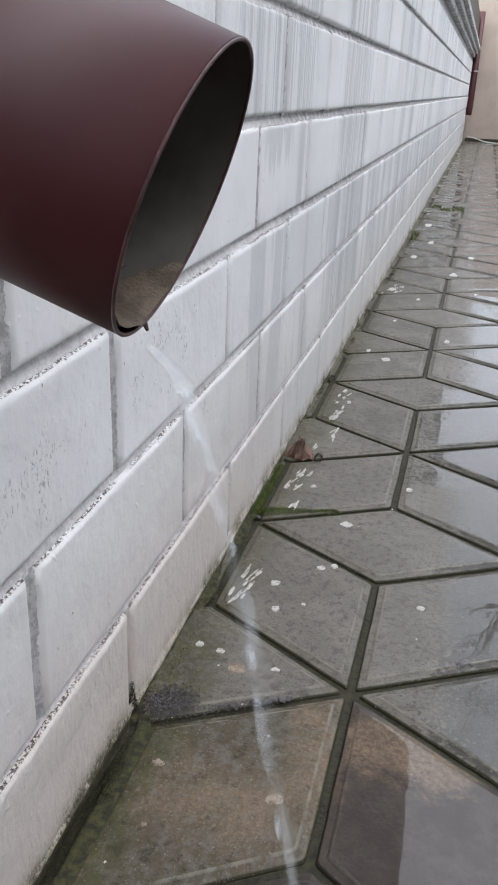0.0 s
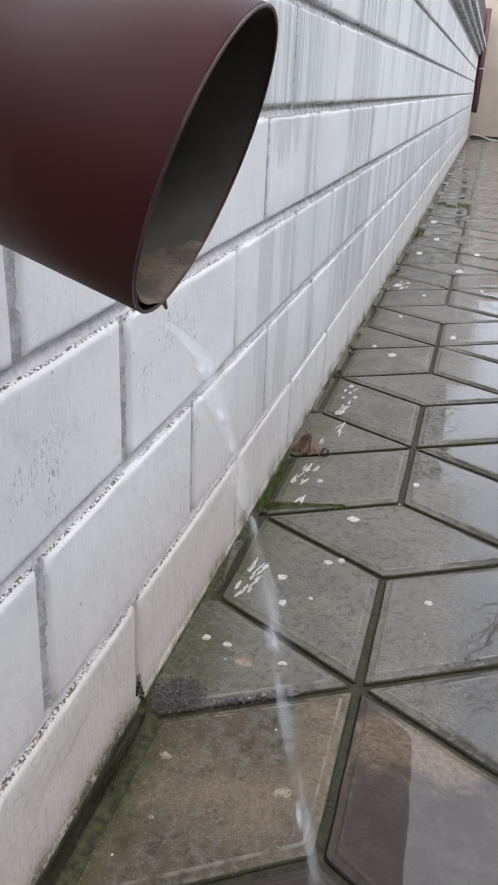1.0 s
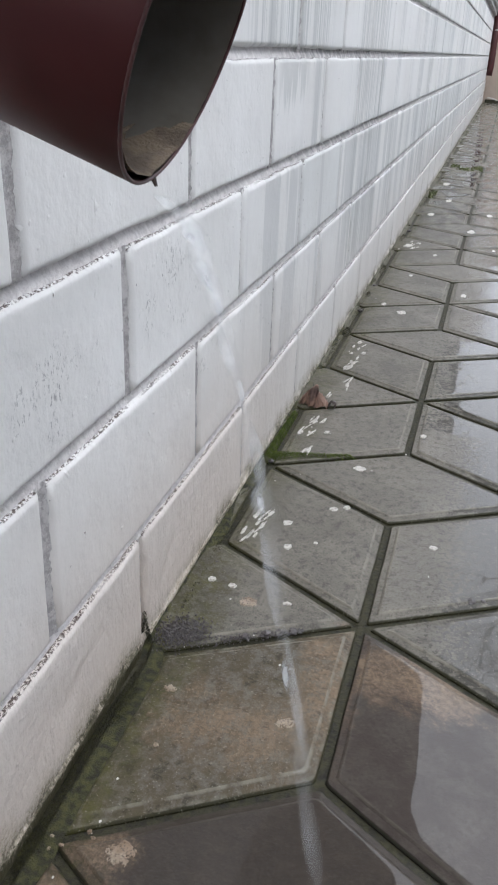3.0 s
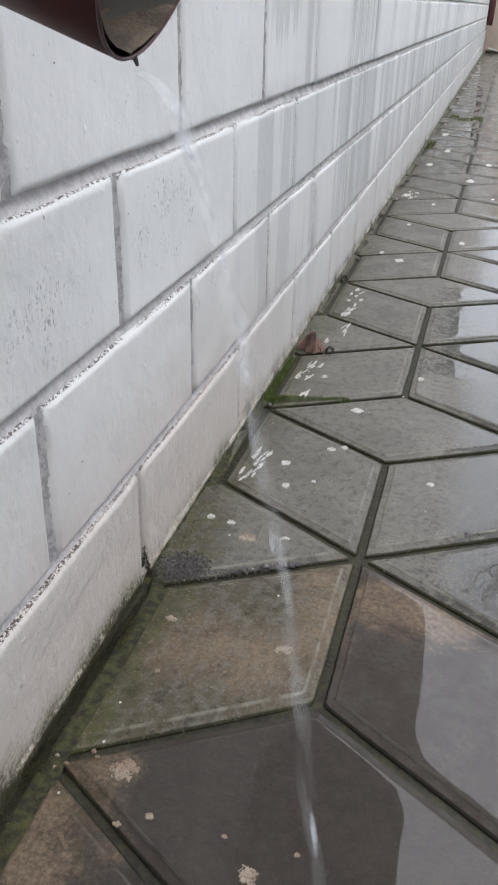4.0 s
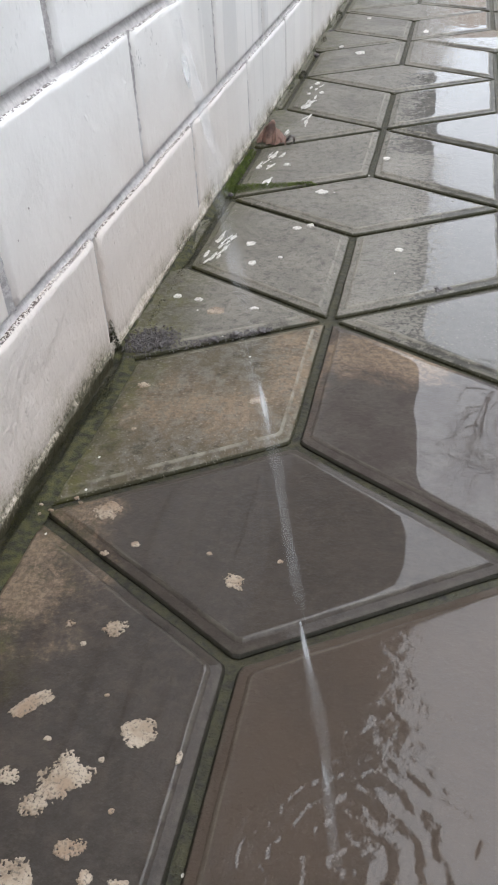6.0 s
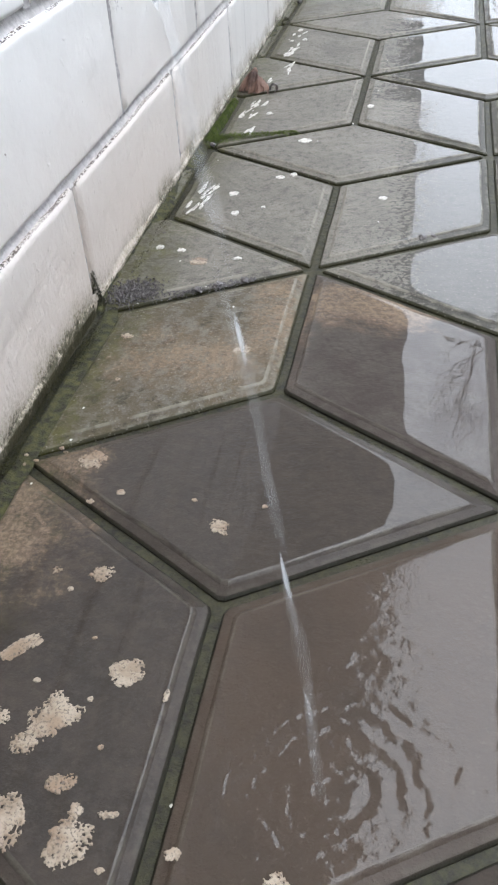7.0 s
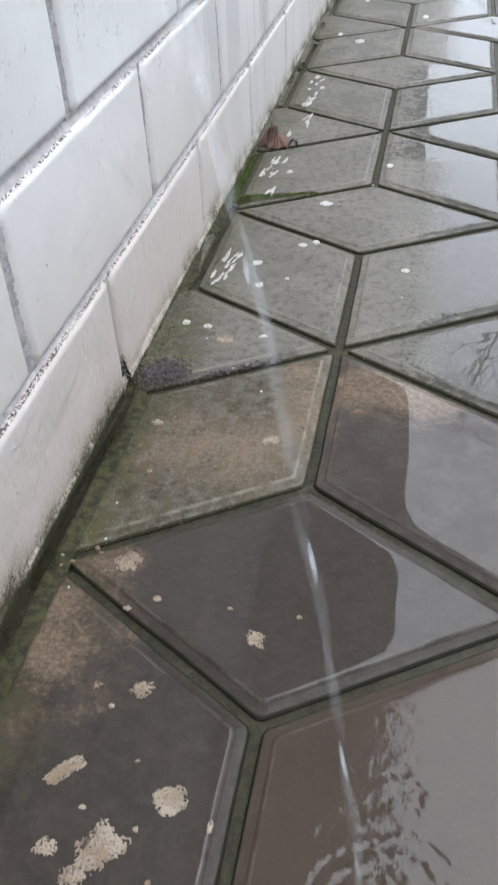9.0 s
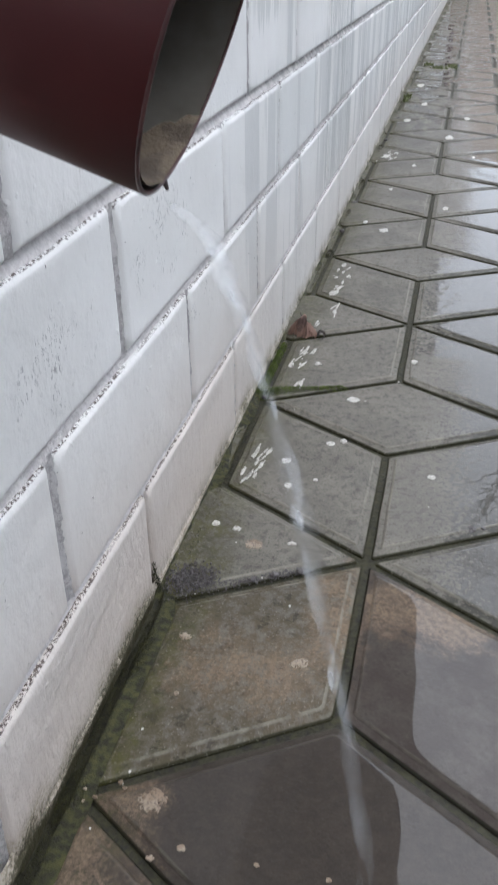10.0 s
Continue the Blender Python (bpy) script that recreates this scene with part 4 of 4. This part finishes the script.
for i, (x, y, rx, ry) in enumerate([
        (-0.136, -0.206, 0.008, 0.006), (-0.164, -0.224, 0.007, 0.005), (-0.055, -0.206, 0.005, 0.004), (-0.021, -0.437, 0.004, 0.009),  
        (-0.204, -0.009, 0.005, 0.005), (0.085, 0.557, 0.009, 0.009), (-0.175, 0.554, 0.013, 0.011), (-0.156, 0.477, 0.009, 0.011),
        (-0.105, 0.631, 0.011, 0.010), (-0.082, 0.645, 0.008, 0.010), (-0.113, 0.505, 0.005, 0.005), (-0.213, 0.338, 0.008, 0.008),
        (-0.249, 0.344, 0.008, 0.009), (-0.119, 0.320, 0.009, 0.006), (-0.085, 0.813, 0.016, 0.014), (-0.183, 0.963, 0.009, 0.011), (0.025, 1.019, 0.010, 0.014),
        (-0.227, 3.05, 0.022, 0.05), (-0.136, 1.982, 0.017, 0.027), (0.026, 3.495, 0.024, 0.06), (-0.214, 1.397, 0.013, 0.022), (-0.213, 1.45, 0.006, 0.012),
        (-0.190, 1.53, 0.008, 0.014), (-0.216, 1.62, 0.008, 0.018), (-0.205, 2.06, 0.010, 0.02), (0.05, 2.28, 0.012, 0.03), (-0.16, 2.5, 0.009, 0.02),
        (-0.10, 2.9, 0.010, 0.03), (-0.20, 3.9, 0.022, 0.06), (-0.14, 4.4, 0.02, 0.06), (-0.20, 5.1, 0.03, 0.08), (0.14, 3.1, 0.01, 0.02), (0.1, 4.0, 0.02, 0.05), (-0.262, -0.163, 0.004, 0.003), (-0.247, -0.170, 0.005, 0.003), (-0.226, -0.146, 0.004, 0.005), (-0.219, -0.152, 0.004, 0.003), (-0.258, -0.178, 0.003, 0.003)]):
    near_outlet = y < 0.0
    splat(x, y, rx * (0.66 if near_outlet else 0.8), ry * (0.66 if near_outlet else 0.8), 0, PLASTER if near_outlet else SPOT, 300 + i, 0.34, 0.4 if y > 0.9 else 0.0)
# smeared strokes of paint beside the wall
rng = random.Random(77)
for i, (x, y, sx, sy, n) in enumerate([(-0.226, 0.535, 0.016, 0.05, 13), (-0.224, 0.985, 0.016, 0.045, 11), (-0.210, 0.858, 0.012, 0.010, 3), (-0.215, 1.43, 0.016, 0.05, 6), (-0.21, 1.55, 0.02, 0.05, 4), (-0.215, 3.05, 0.035, 0.10, 12), (-0.20, 1.25, 0.018, 0.07, 7)]):
    for k in range(n):
        u, v = rng.uniform(-1, 1), rng.uniform(-1, 1)
        splat(x + sx * u + 0.25 * sy * v * 0.5, y + sy * v, rng.uniform(0.0018, 0.0042), rng.uniform(0.009, 0.024), -0.15 + rng.uniform(-0.2, 0.2), SPOT, 500 + 20 * i + k, 0.5, 0.5)
# pin-head drops
rng = random.Random(9)
verts, faces = [], []
for _ in range(170):
    x, y = rng.uniform(-0.26, 0.28), -0.6 + 6.5 * rng.random() ** 1.6
    if rng.random() < (x + 0.26) * 2.6:
        continue
    q = rng.uniform(0.0006, 0.0022)
    b0 = len(verts)
    verts += [(x + q * math.cos(a) * rng.uniform(0.7, 1.2), y + q * math.sin(a) * rng.uniform(0.8, 1.6), 0.0006) for a in (2 * math.pi * k / 8 for k in range(8))]
    faces.append(tuple(range(b0, b0 + 8)))
drops = new("paint_drops", mesh_of("paint_drops", verts, faces, SPOT))
tagged(drops, "fine white flecks of paint scattered over the slabs", "paint drops", kind="stuff")

# ---- dead leaf against the wall ----
leaf = new("dead_leaf")
tagged(leaf, "curled dry brown leaf lying wet against the wall foot", "leaf")
bm = bmesh.new()
grid = []
for i in range(25):
    u = -1 + i / 12
    row = []
    for j in range(15):
        v = j / 14
        peak = max(0.0, 1 - abs(u + 0.15) ** 1.2)
        hem = 0.007 * noise.noise(Vector((u * 4.5, 0.4, 1.0))) + 0.003 * math.sin(31 * u)
        fold = 0.012 * noise.noise(Vector((u * 2.4 + v, v * 2.0, 4.0))) + 0.0035 * noise.noise(Vector((u * 7, v * 5, 2.0)))
        z = 0.001 + 0.050 * (math.sin(0.5 * math.pi * min(1, v * 1.5)) if v < 0.66 else 1 - 0.9 * (v - 0.66) / 0.34) * (0.25 + 0.75 * peak) + 0.5 * hem * (1 if v < 0.02 else 0.3)
        row.append(bm.verts.new((0.034 * u * (1 - 0.35 * v) - 0.004 * v + 0.3 * fold, -0.020 + 0.042 * v + hem * (1 - v) + fold, max(0.0005, z + fold * 0.5))))
    grid.append(row)
for a, b in zip(grid, grid[1:]):
    for j in range(14):
        bm.faces.new((a[j], b[j], b[j + 1], a[j + 1]))
bmesh.ops.solidify(bm, geom=bm.faces[:], thickness=0.0007)
blade = part("blade", bm, LEAF, leaf)
bm = bmesh.new()
curl = []
for i in range(13):
    a = radians(-60 + 285 * i / 12)
    r = 0.011 - 0.0003 * i
    curl.append([bm.verts.new((0.040 + r * math.cos(a) * 0.8 + 0.002 * math.sin(5 * w), -0.012 + 0.010 * w + 0.002 * math.sin(3 * a), 0.0125 + r * math.sin(a) * 0.95)) for w in (-1, -0.5, 0, 0.5, 1)])
for a, b in zip(curl, curl[1:]):
    for k in range(4):
        bm.faces.new((a[k], a[k + 1], b[k + 1], b[k]))
bmesh.ops.solidify(bm, geom=bm.faces[:], thickness=0.0007)
part("curled_tip", bm, LEAF_DARK, leaf, "dark wet curled leaf tip", smooth=True)
bm = bmesh.new()
tube(bm, [(-0.008, 0.010, 0.042), (-0.013, 0.014, 0.049), (-0.014, 0.016, 0.054)], [0.0011, 0.0009, 0.0006], 6)
part("stalk", bm, LEAF_DARK, leaf)
leaf.matrix_world = pose(-0.243, 1.120, -0.001, 0, 0, -8) @ Matrix.Diagonal((1.12, 1.0, 0.86, 1))


# ---- moss, grass, grit ----
def tufts(name, label, category, mat, spots, n, size, seed):
    rng = random.Random(seed)
    verts, faces = [], []
    for _ in range(n):
        x0, y0, sx, sy, h = spots[rng.randrange(len(spots))]
        a, d = rng.uniform(0, 6.28), math.sqrt(rng.random())
        px, py = x0 + sx * d * math.cos(a), y0 + sy * d * math.sin(a)
        pz = -0.014 + h * (1 - d * d) * rng.uniform(0.6, 1.0)
        q = size * rng.uniform(0.5, 1.3)
        up = Vector((rng.uniform(-1, 1), rng.uniform(-1, 1), rng.uniform(0.6, 1.8))).normalized() * q
        s = up.orthogonal().normalized() * q * 0.35
        t = up.cross(s).normalized() * q * 0.35
        o = Vector((px, py, pz))
        b0 = len(verts)
        verts += [o + s, o - s * 0.5 + t, o - s * 0.5 - t, o + up]
        faces += [(b0, b0 + 1, b0 + 3), (b0 + 1, b0 + 2, b0 + 3), (b0 + 2, b0, b0 + 3)]
    return tagged(new(name, mesh_of(name, verts, faces, mat)), label, category, kind="stuff")


tufts("moss", "bright green moss growing in a joint at the wall foot", "moss", MOSS,
      [(-0.276 + 0.012 * k, 0.806 + 0.0052 * k, 0.020, max(0.005, 0.024 - 0.0016 * k), max(0.012, 0.026 - 0.0010 * k)) for k in range(14)]
      + [(-0.281, 0.83 + 0.022 * k, 0.010, 0.028, 0.024 - 0.0008 * k) for k in range(11)], 24000, 0.0017, 3)
tufts("moss", "dull green moss and dirt lining the slab edges", "moss", DULL,
      [(-0.284, -0.1, 0.007, 0.18, 0.012), (-0.285, -0.35, 0.008, 0.14, 0.010), (-0.276, 0.05, 0.012, 0.12, 0.016), (-0.268, 0.42, 0.014, 0.12, 0.019), (-0.268, 0.62, 0.014, 0.12, 0.019), (-0.268, 0.30, 0.012, 0.1, 0.019), (-0.276, 2.55, 0.012, 0.08, 0.03), (-0.280, 1.5, 0.008, 0.25, 0.016), (-0.278, 2.0, 0.010, 0.3, 0.018), (-0.274, 1.72, 0.013, 0.05, 0.024), (-0.274, 2.15, 0.014, 0.06, 0.026), (-0.272, 3.2, 0.016, 0.12, 0.03), (-0.27, 4.2, 0.02, 0.3, 0.03)], 6000, 0.0022, 5)
tufts("moss", "thin olive moss over the slab edge beside the wall", "moss", OLIVE,
      [(-0.276, -0.02, 0.016, 0.16, 0.017), (-0.272, -0.28, 0.018, 0.15, 0.016), (-0.268, 0.05, 0.014, 0.09, 0.019), (-0.272, -0.17, 0.022, 0.05, 0.018)], 7000, 0.0021, 15)
# dark bits set in the open joint to stand for the crack's blackness
tufts("dirt", "dark fill put in for the shade of an open cracked joint at the wall foot", "dirt", DULL,
      [(-0.294, 0.174, 0.007, 0.008, 0.066), (-0.292, 0.176, 0.009, 0.010, 0.036)], 900, 0.0022, 25)
tufts("grass", "small tuft of green grass in a paving joint", "grass", GRASS,
      [(-0.11, 5.95, 0.07, 0.06, 0.012), (-0.03, 6.05, 0.05, 0.1, 0.012), (-0.25, 4.6, 0.02, 0.1, 0.01), (-0.2, 6.1, 0.04, 0.04, 0.01)], 260, 0.026, 6)

verts, faces = [], []
count = 1500
for i in range(count + 1):
    y = -1.5 + 9.0 * i / count
    fill = min(1.0, max(0.0, (y - 0.13) / 0.05))
    for k in range(13):
        u = k / 12
        n = noise.noise(Vector((y * 38, u * 2.5, 7.0))) + 0.6 * noise.noise(Vector((y * 110, u * 7, 2.0)))
        x = wall_x(y) - 0.004 + ((0.045 + 0.003 * noise.noise(Vector((y * 30, 0, 4)))) * (1 - fill) + fill * (0.019 - 0.007 * min(1.0, max(0.0, (y - 0.8) / 0.15)) + 0.012 * noise.noise(Vector((y * 9, 0, 4))))) * u
        near_z = -0.022 + 0.0215 * min(1.0, max(0.0, (u - 0.38) / 0.08)) - 0.0022 * max(0.0, u - 0.6) / 0.4 + 0.0009 * n
        z = near_z * (1 - fill) + fill * (0.0055 - 0.0125 * u + 0.0035 * n)
        verts.append((x, y, z))
for i in range(count):
    for k in range(12):
        faces.append((i * 13 + k, i * 13 + k + 1, (i + 1) * 13 + k + 1, (i + 1) * 13 + k))
tagged(new("dirt", mesh_of("dirt", verts, faces, OLIVE, True)), "dark mossy dirt washed along the wall foot", "dirt", kind="stuff")

rng = random.Random(12)
verts, faces = [], []
for _ in range(2300):
    f = rng.random() ** 2.2
    x, y = -0.262 + 0.18 * f + rng.gauss(0, 0.013 * (1 - 0.8 * f)), 0.196 + 0.076 * f + rng.gauss(0, 0.017 * (1 - 0.82 * f))
    if x < -0.288:
        continue
    q = rng.uniform(0.0007, 0.0021) * (1.6 if rng.random() < 0.06 else 1)
    o = Vector((x, y, 0.0002 + 0.004 * rng.random() * (1 - f) - 0.006 * (f > 0.25)))
    turn = Euler((rng.uniform(0, 6), rng.uniform(0, 6), rng.uniform(0, 6))).to_matrix()
    b0 = len(verts)
    verts += [o + turn @ (Vector(d) * q * rng.uniform(0.7, 1.3)) for d in ((1, 0, 0), (-1, 0, 0), (0, 1, 0), (0, -1, 0), (0, 0, 1), (0, 0, -1))]
    faces += [(b0 + i, b0 + j, b0 + k) for i, j, k in ((0, 2, 4), (2, 1, 4), (1, 3, 4), (3, 0, 4), (2, 0, 5), (1, 2, 5), (3, 1, 5), (0, 3, 5))]
tagged(new("grit", mesh_of("grit", verts, faces, GRIT)), "heap of dark washed-out grit at the wall foot", "grit", kind="stuff")


def stone(x, y, z, q, seed, label):
    bm = bmesh.new()
    bmesh.ops.create_icosphere(bm, subdivisions=2, radius=q)
    for v in bm.verts:
        v.co *= 1 + 0.35 * noise.noise(v.co * (1.4 / q) + Vector((seed, 0, 0)))
        v.co.z *= 0.6
    ob = part("pebble", bm, GRIT, None, smooth=False)
    ob.location = (x, y, z)
    return tagged(ob, label, "pebble", "pebbles")


for i, (x, y, q) in enumerate([(0.155, 0.424, 0.011), (0.172, 0.432, 0.008), (-0.095, 0.262, 0.010), (-0.132, 0.245, 0.009), (-0.16, 0.228, 0.008), (-0.268, 0.79, 0.009), (-0.258, 0.395, 0.008), (-0.27, 1.96, 0.012), (-0.272, 2.3, 0.014), (-0.262, 3.4, 0.016), (-0.25, 3.95, 0.02)]):
    stone(x, y, -0.003, q * 0.7, i + 1, "small dark wet pebble lodged in a paving joint")


# ---- bare tree behind the far wall ----
tree = new("tree")
tagged(tree, "tall bare winter tree with fine twigs behind the wall", "tree")
rng = random.Random(8)
trunk_bm, limb_bm, twig_bm = bmesh.new(), bmesh.new(), bmesh.new()


def branch(p, d, length, r, depth):
    pts, rad = [p], [r]
    n = 6
    for k in range(n):
        d = (d + Vector((rng.gauss(0, 0.17), rng.gauss(0, 0.17), rng.gauss(0.03, 0.10)))).normalized()
        pts.append(pts[-1] + d * length / n)
        rad.append(r * (1 - 0.42 * (k + 1) / n))
    tube(trunk_bm if depth == 0 else limb_bm if depth < 3 else twig_bm, pts, rad, 8 if depth < 2 else 4, False)
    if depth >= 6:
        return
    for _ in range(3 if depth else 6):
        f = rng.uniform(0.35, 1.0)
        i = min(n - 1, int(f * n))
        a = rng.uniform(0, 6.28)
        away = (d.orthogonal() * math.cos(a) + d.cross(d.orthogonal()) * math.sin(a)).normalized()
        branch(pts[i + 1], (d * 0.75 + away * rng.uniform(0.45, 0.9) + Vector((0, 0, 0.12))).normalized(), length * rng.uniform(0.55, 0.75), rad[i + 1] * 0.76, depth + 1)


branch(Vector((4.3, 19.5, -0.08)), Vector((-0.05, 0, 1)), 12.8, 0.22, 0)
part("trunk", trunk_bm, BARK, tree, smooth=True)
tagged(part("limbs", limb_bm, BARK, tree, smooth=True), kind="stuff")
tagged(part("twigs", twig_bm, BARK, tree, smooth=True), kind="stuff")


# ---- rhombic paving slabs ----
SIDE = 0.31
GAP, BEVEL = 0.0055, 0.0145


def offset(poly, d):
    """A convex polygon (counter-clockwise) with each side moved inwards by d."""
    out, n = [], len(poly)
    for i in range(n):
        a, b, c = poly[i - 1], poly[i], poly[(i + 1) % n]
        u, v = (b - a).normalized(), (c - b).normalized()
        nu, nv = Vector((-u.y, u.x)), Vector((-v.y, v.x))
        k = nu + nv
        out.append(b + k * (d / max(0.25, k.dot(nu))))
    return out


def clipped(poly, p, n):
    """The part of a polygon on the side of the line through p to which n points."""
    out = []
    for a, b in zip(poly, poly[1:] + poly[:1]):
        da, db = (a - p).dot(n), (b - p).dot(n)
        if da >= 0:
            out.append(a)
        if (da >= 0) != (db >= 0):
            out.append(a + (b - a) * (da / (da - db)))
    tidy = []
    for q in out:
        if not tidy or (q - tidy[-1]).length > 0.03:
            tidy.append(q)
    if len(tidy) > 2 and (tidy[0] - tidy[-1]).length < 0.03:
        tidy.pop()
    return tidy


def slab_mesh(poly, seed, segs=5):
    """A bevelled slab; the water on it rounds off over the last centimetres towards its edges."""
    rng = random.Random(seed)
    n = len(poly)
    area = 0.5 * abs(sum(a.cross(b) for a, b in zip(poly, poly[1:] + poly[:1])))
    room = 2 * area / sum((a - b).length for a, b in zip(poly, poly[1:] + poly[:1]))
    reach = max(0.004, min(0.030, 0.8 * room - GAP - BEVEL - 0.004))
    insets = [0.0, 0.0, 0.0025, BEVEL - 0.003, BEVEL, BEVEL + 0.0015] + [BEVEL + 0.002 + reach * f for f in (0.08, 0.22, 0.42, 0.68, 1.0)]
    sag = 0.00030 * reach / 0.030
    heights = [-0.032, -0.0082, -0.0054, -0.0034, -0.0008 - sag, -0.0002 - sag] + [-sag * (1 - f) ** 2 for f in (0.08, 0.22, 0.42, 0.68, 1.0)]
    rims = [1, 1, 0.90, 0.74, 0.6, 0.5, 0.0, 0.0, 0.0, 0.0, 0.0]
    loops = []
    heart = sum(poly, Vector((0, 0))) / n
    for inset in insets:
        base = offset(poly, GAP + min(inset, BEVEL + 0.0015))
        if inset > BEVEL + 0.0015:
            base = [q + (heart - q) * min(0.8, (inset - BEVEL - 0.0015) / room) for q in base]
        loop = []
        for i in range(n):
            a, b, c = base[i - 1], base[i], base[(i + 1) % n]
            cut = 0.004
            loop += [b + (a - b).normalized() * min(cut, 0.3 * (a - b).length), b + (c - b).normalized() * min(cut, 0.3 * (c - b).length)]
        loops.append(loop)
    verts, rim = [], []
    jit = None
    for loop, z, r in zip(loops, heights, rims):
        ring = []
        for i in range(len(loop)):
            a, b = loop[i], loop[(i + 1) % len(loop)]
            k = segs if i % 2 else 1
            ring += [a + (b - a) * (s / k) for s in range(k)]
        if jit is None:
            jit = [rng.uniform(-1, 1) for _ in ring]
        mid = sum(ring, Vector((0, 0))) / len(ring)
        for p, w in zip(ring, jit):
            q = p + (p - mid).normalized() * w * 0.0009 * (r > 0.3)
            verts.append((q.x, q.y, z + (w * 0.0004 if r > 0.55 else 0)))
            rim.append(r)
    m = len(jit)
    faces = []
    for k in range(len(loops) - 1):
        for i in range(m):
            j = (i + 1) % m
            faces.append((k * m + i, k * m + j, (k + 1) * m + j, (k + 1) * m + i))
    faces.append(tuple((len(loops) - 1) * m + i for i in range(m)))
    return verts, faces, rim


UX, UY = SIDE * math.sqrt(3) / 2, SIDE
shared = {}
rest_v, rest_f, rest_r = [], [], []
wall_p = Vector((WALL_X + 0.012, 0.0))
wall_n = Vector((1, -WALL_A)).normalized()
rng = random.Random(31)
for i in range(-3, 8):
    for j in range(-14, 50):
        p = Vector(((2 * i + (j % 2)) * UX, (1.0 + 1.5 * j) * UY))
        for kind, d in enumerate((Vector((2 * UX, 0)), Vector((UX, 1.5 * UY)), Vector((-UX, 1.5 * UY)))):
            mid = p + d / 2
            across = Vector((-d.y, d.x)).normalized() * SIDE / 2
            if mid.x < -0.6 or mid.x > 1.80 or mid.y < -2.6 or mid.y > FAR_Y + 0.2:
                continue
            poly = [Vector((q.x, q.y if q.y > 0 else q.y * 1.075)) for q in (p, mid - across, p + d, mid + across)]
            mid = sum(poly, Vector((0, 0))) / 4
            whole = all((q - wall_p).dot(wall_n) > 0 for q in poly) and all(q.y < FAR_Y - 0.02 for q in poly)
            if not whole:
                poly = clipped(poly, wall_p + wall_n * (-0.014 if mid.y < 0.15 else -0.04), wall_n)
                if len(poly) > 2:
                    poly = clipped(poly, Vector((0, FAR_Y - 0.02)), Vector((0, -1)))
                if len(poly) < 3:
                    continue
                area = 0.5 * abs(sum(a.x * b.y - b.x * a.y for a, b in zip(poly, poly[1:] + poly[:1])))
                if area < 0.012:
                    continue
            lean = 0.09 if mid.y < 1.2 else 0.25
            place = pose(mid.x, mid.y, rng.uniform(-0.0003, 0.0), rng.uniform(-lean, lean), rng.uniform(-lean, lean), 0)
            if mid.x > 0.75:
                v, f, r = slab_mesh([q - mid for q in poly], 7, 1)
                b0 = len(rest_v)
                rest_v += [tuple(place @ Vector(q)) for q in v]
                rest_f += [tuple(b0 + k for k in q) for q in f]
                rest_r += r
                continue
            key = (kind, rng.randrange(3)) if whole and mid.y > 0.4 else (i, j, kind)
            if key not in shared:
                v, f, r = slab_mesh([q - mid for q in poly], hash(key) % 9999)
                shared[key] = mesh_of("paving_slab", v, f, TILE, False, r)
                shared[key].polygons.foreach_set("use_smooth", [min(r[q] for q in face) < 0.3 for face in f])
                soiled = (("mud", Vector((0.12, -0.46))), ("damp", Vector((-0.13, 0.08))), ("film", Vector((0.13, 0.17))))
                for tone in ("mud", "damp", "film"):
                    at = shared[key].attributes.new(tone, "FLOAT", "POINT")
                    inside = any(kind_ == tone and all((b - a).cross(spot - a) > 0 for a, b in zip(poly, poly[1:] + poly[:1])) for kind_, spot in soiled)
                    at.data.foreach_set("value", [1.0 if inside else 0.0] * len(shared[key].vertices))
            ob = under(new("paving_slab", shared[key]), pavement)
            ob.matrix_basis = place
rest = under(new("paving_slabs", mesh_of("paving_slabs", rest_v, rest_f, TILE, False, rest_r)), pavement)
tagged(rest, kind="stuff")
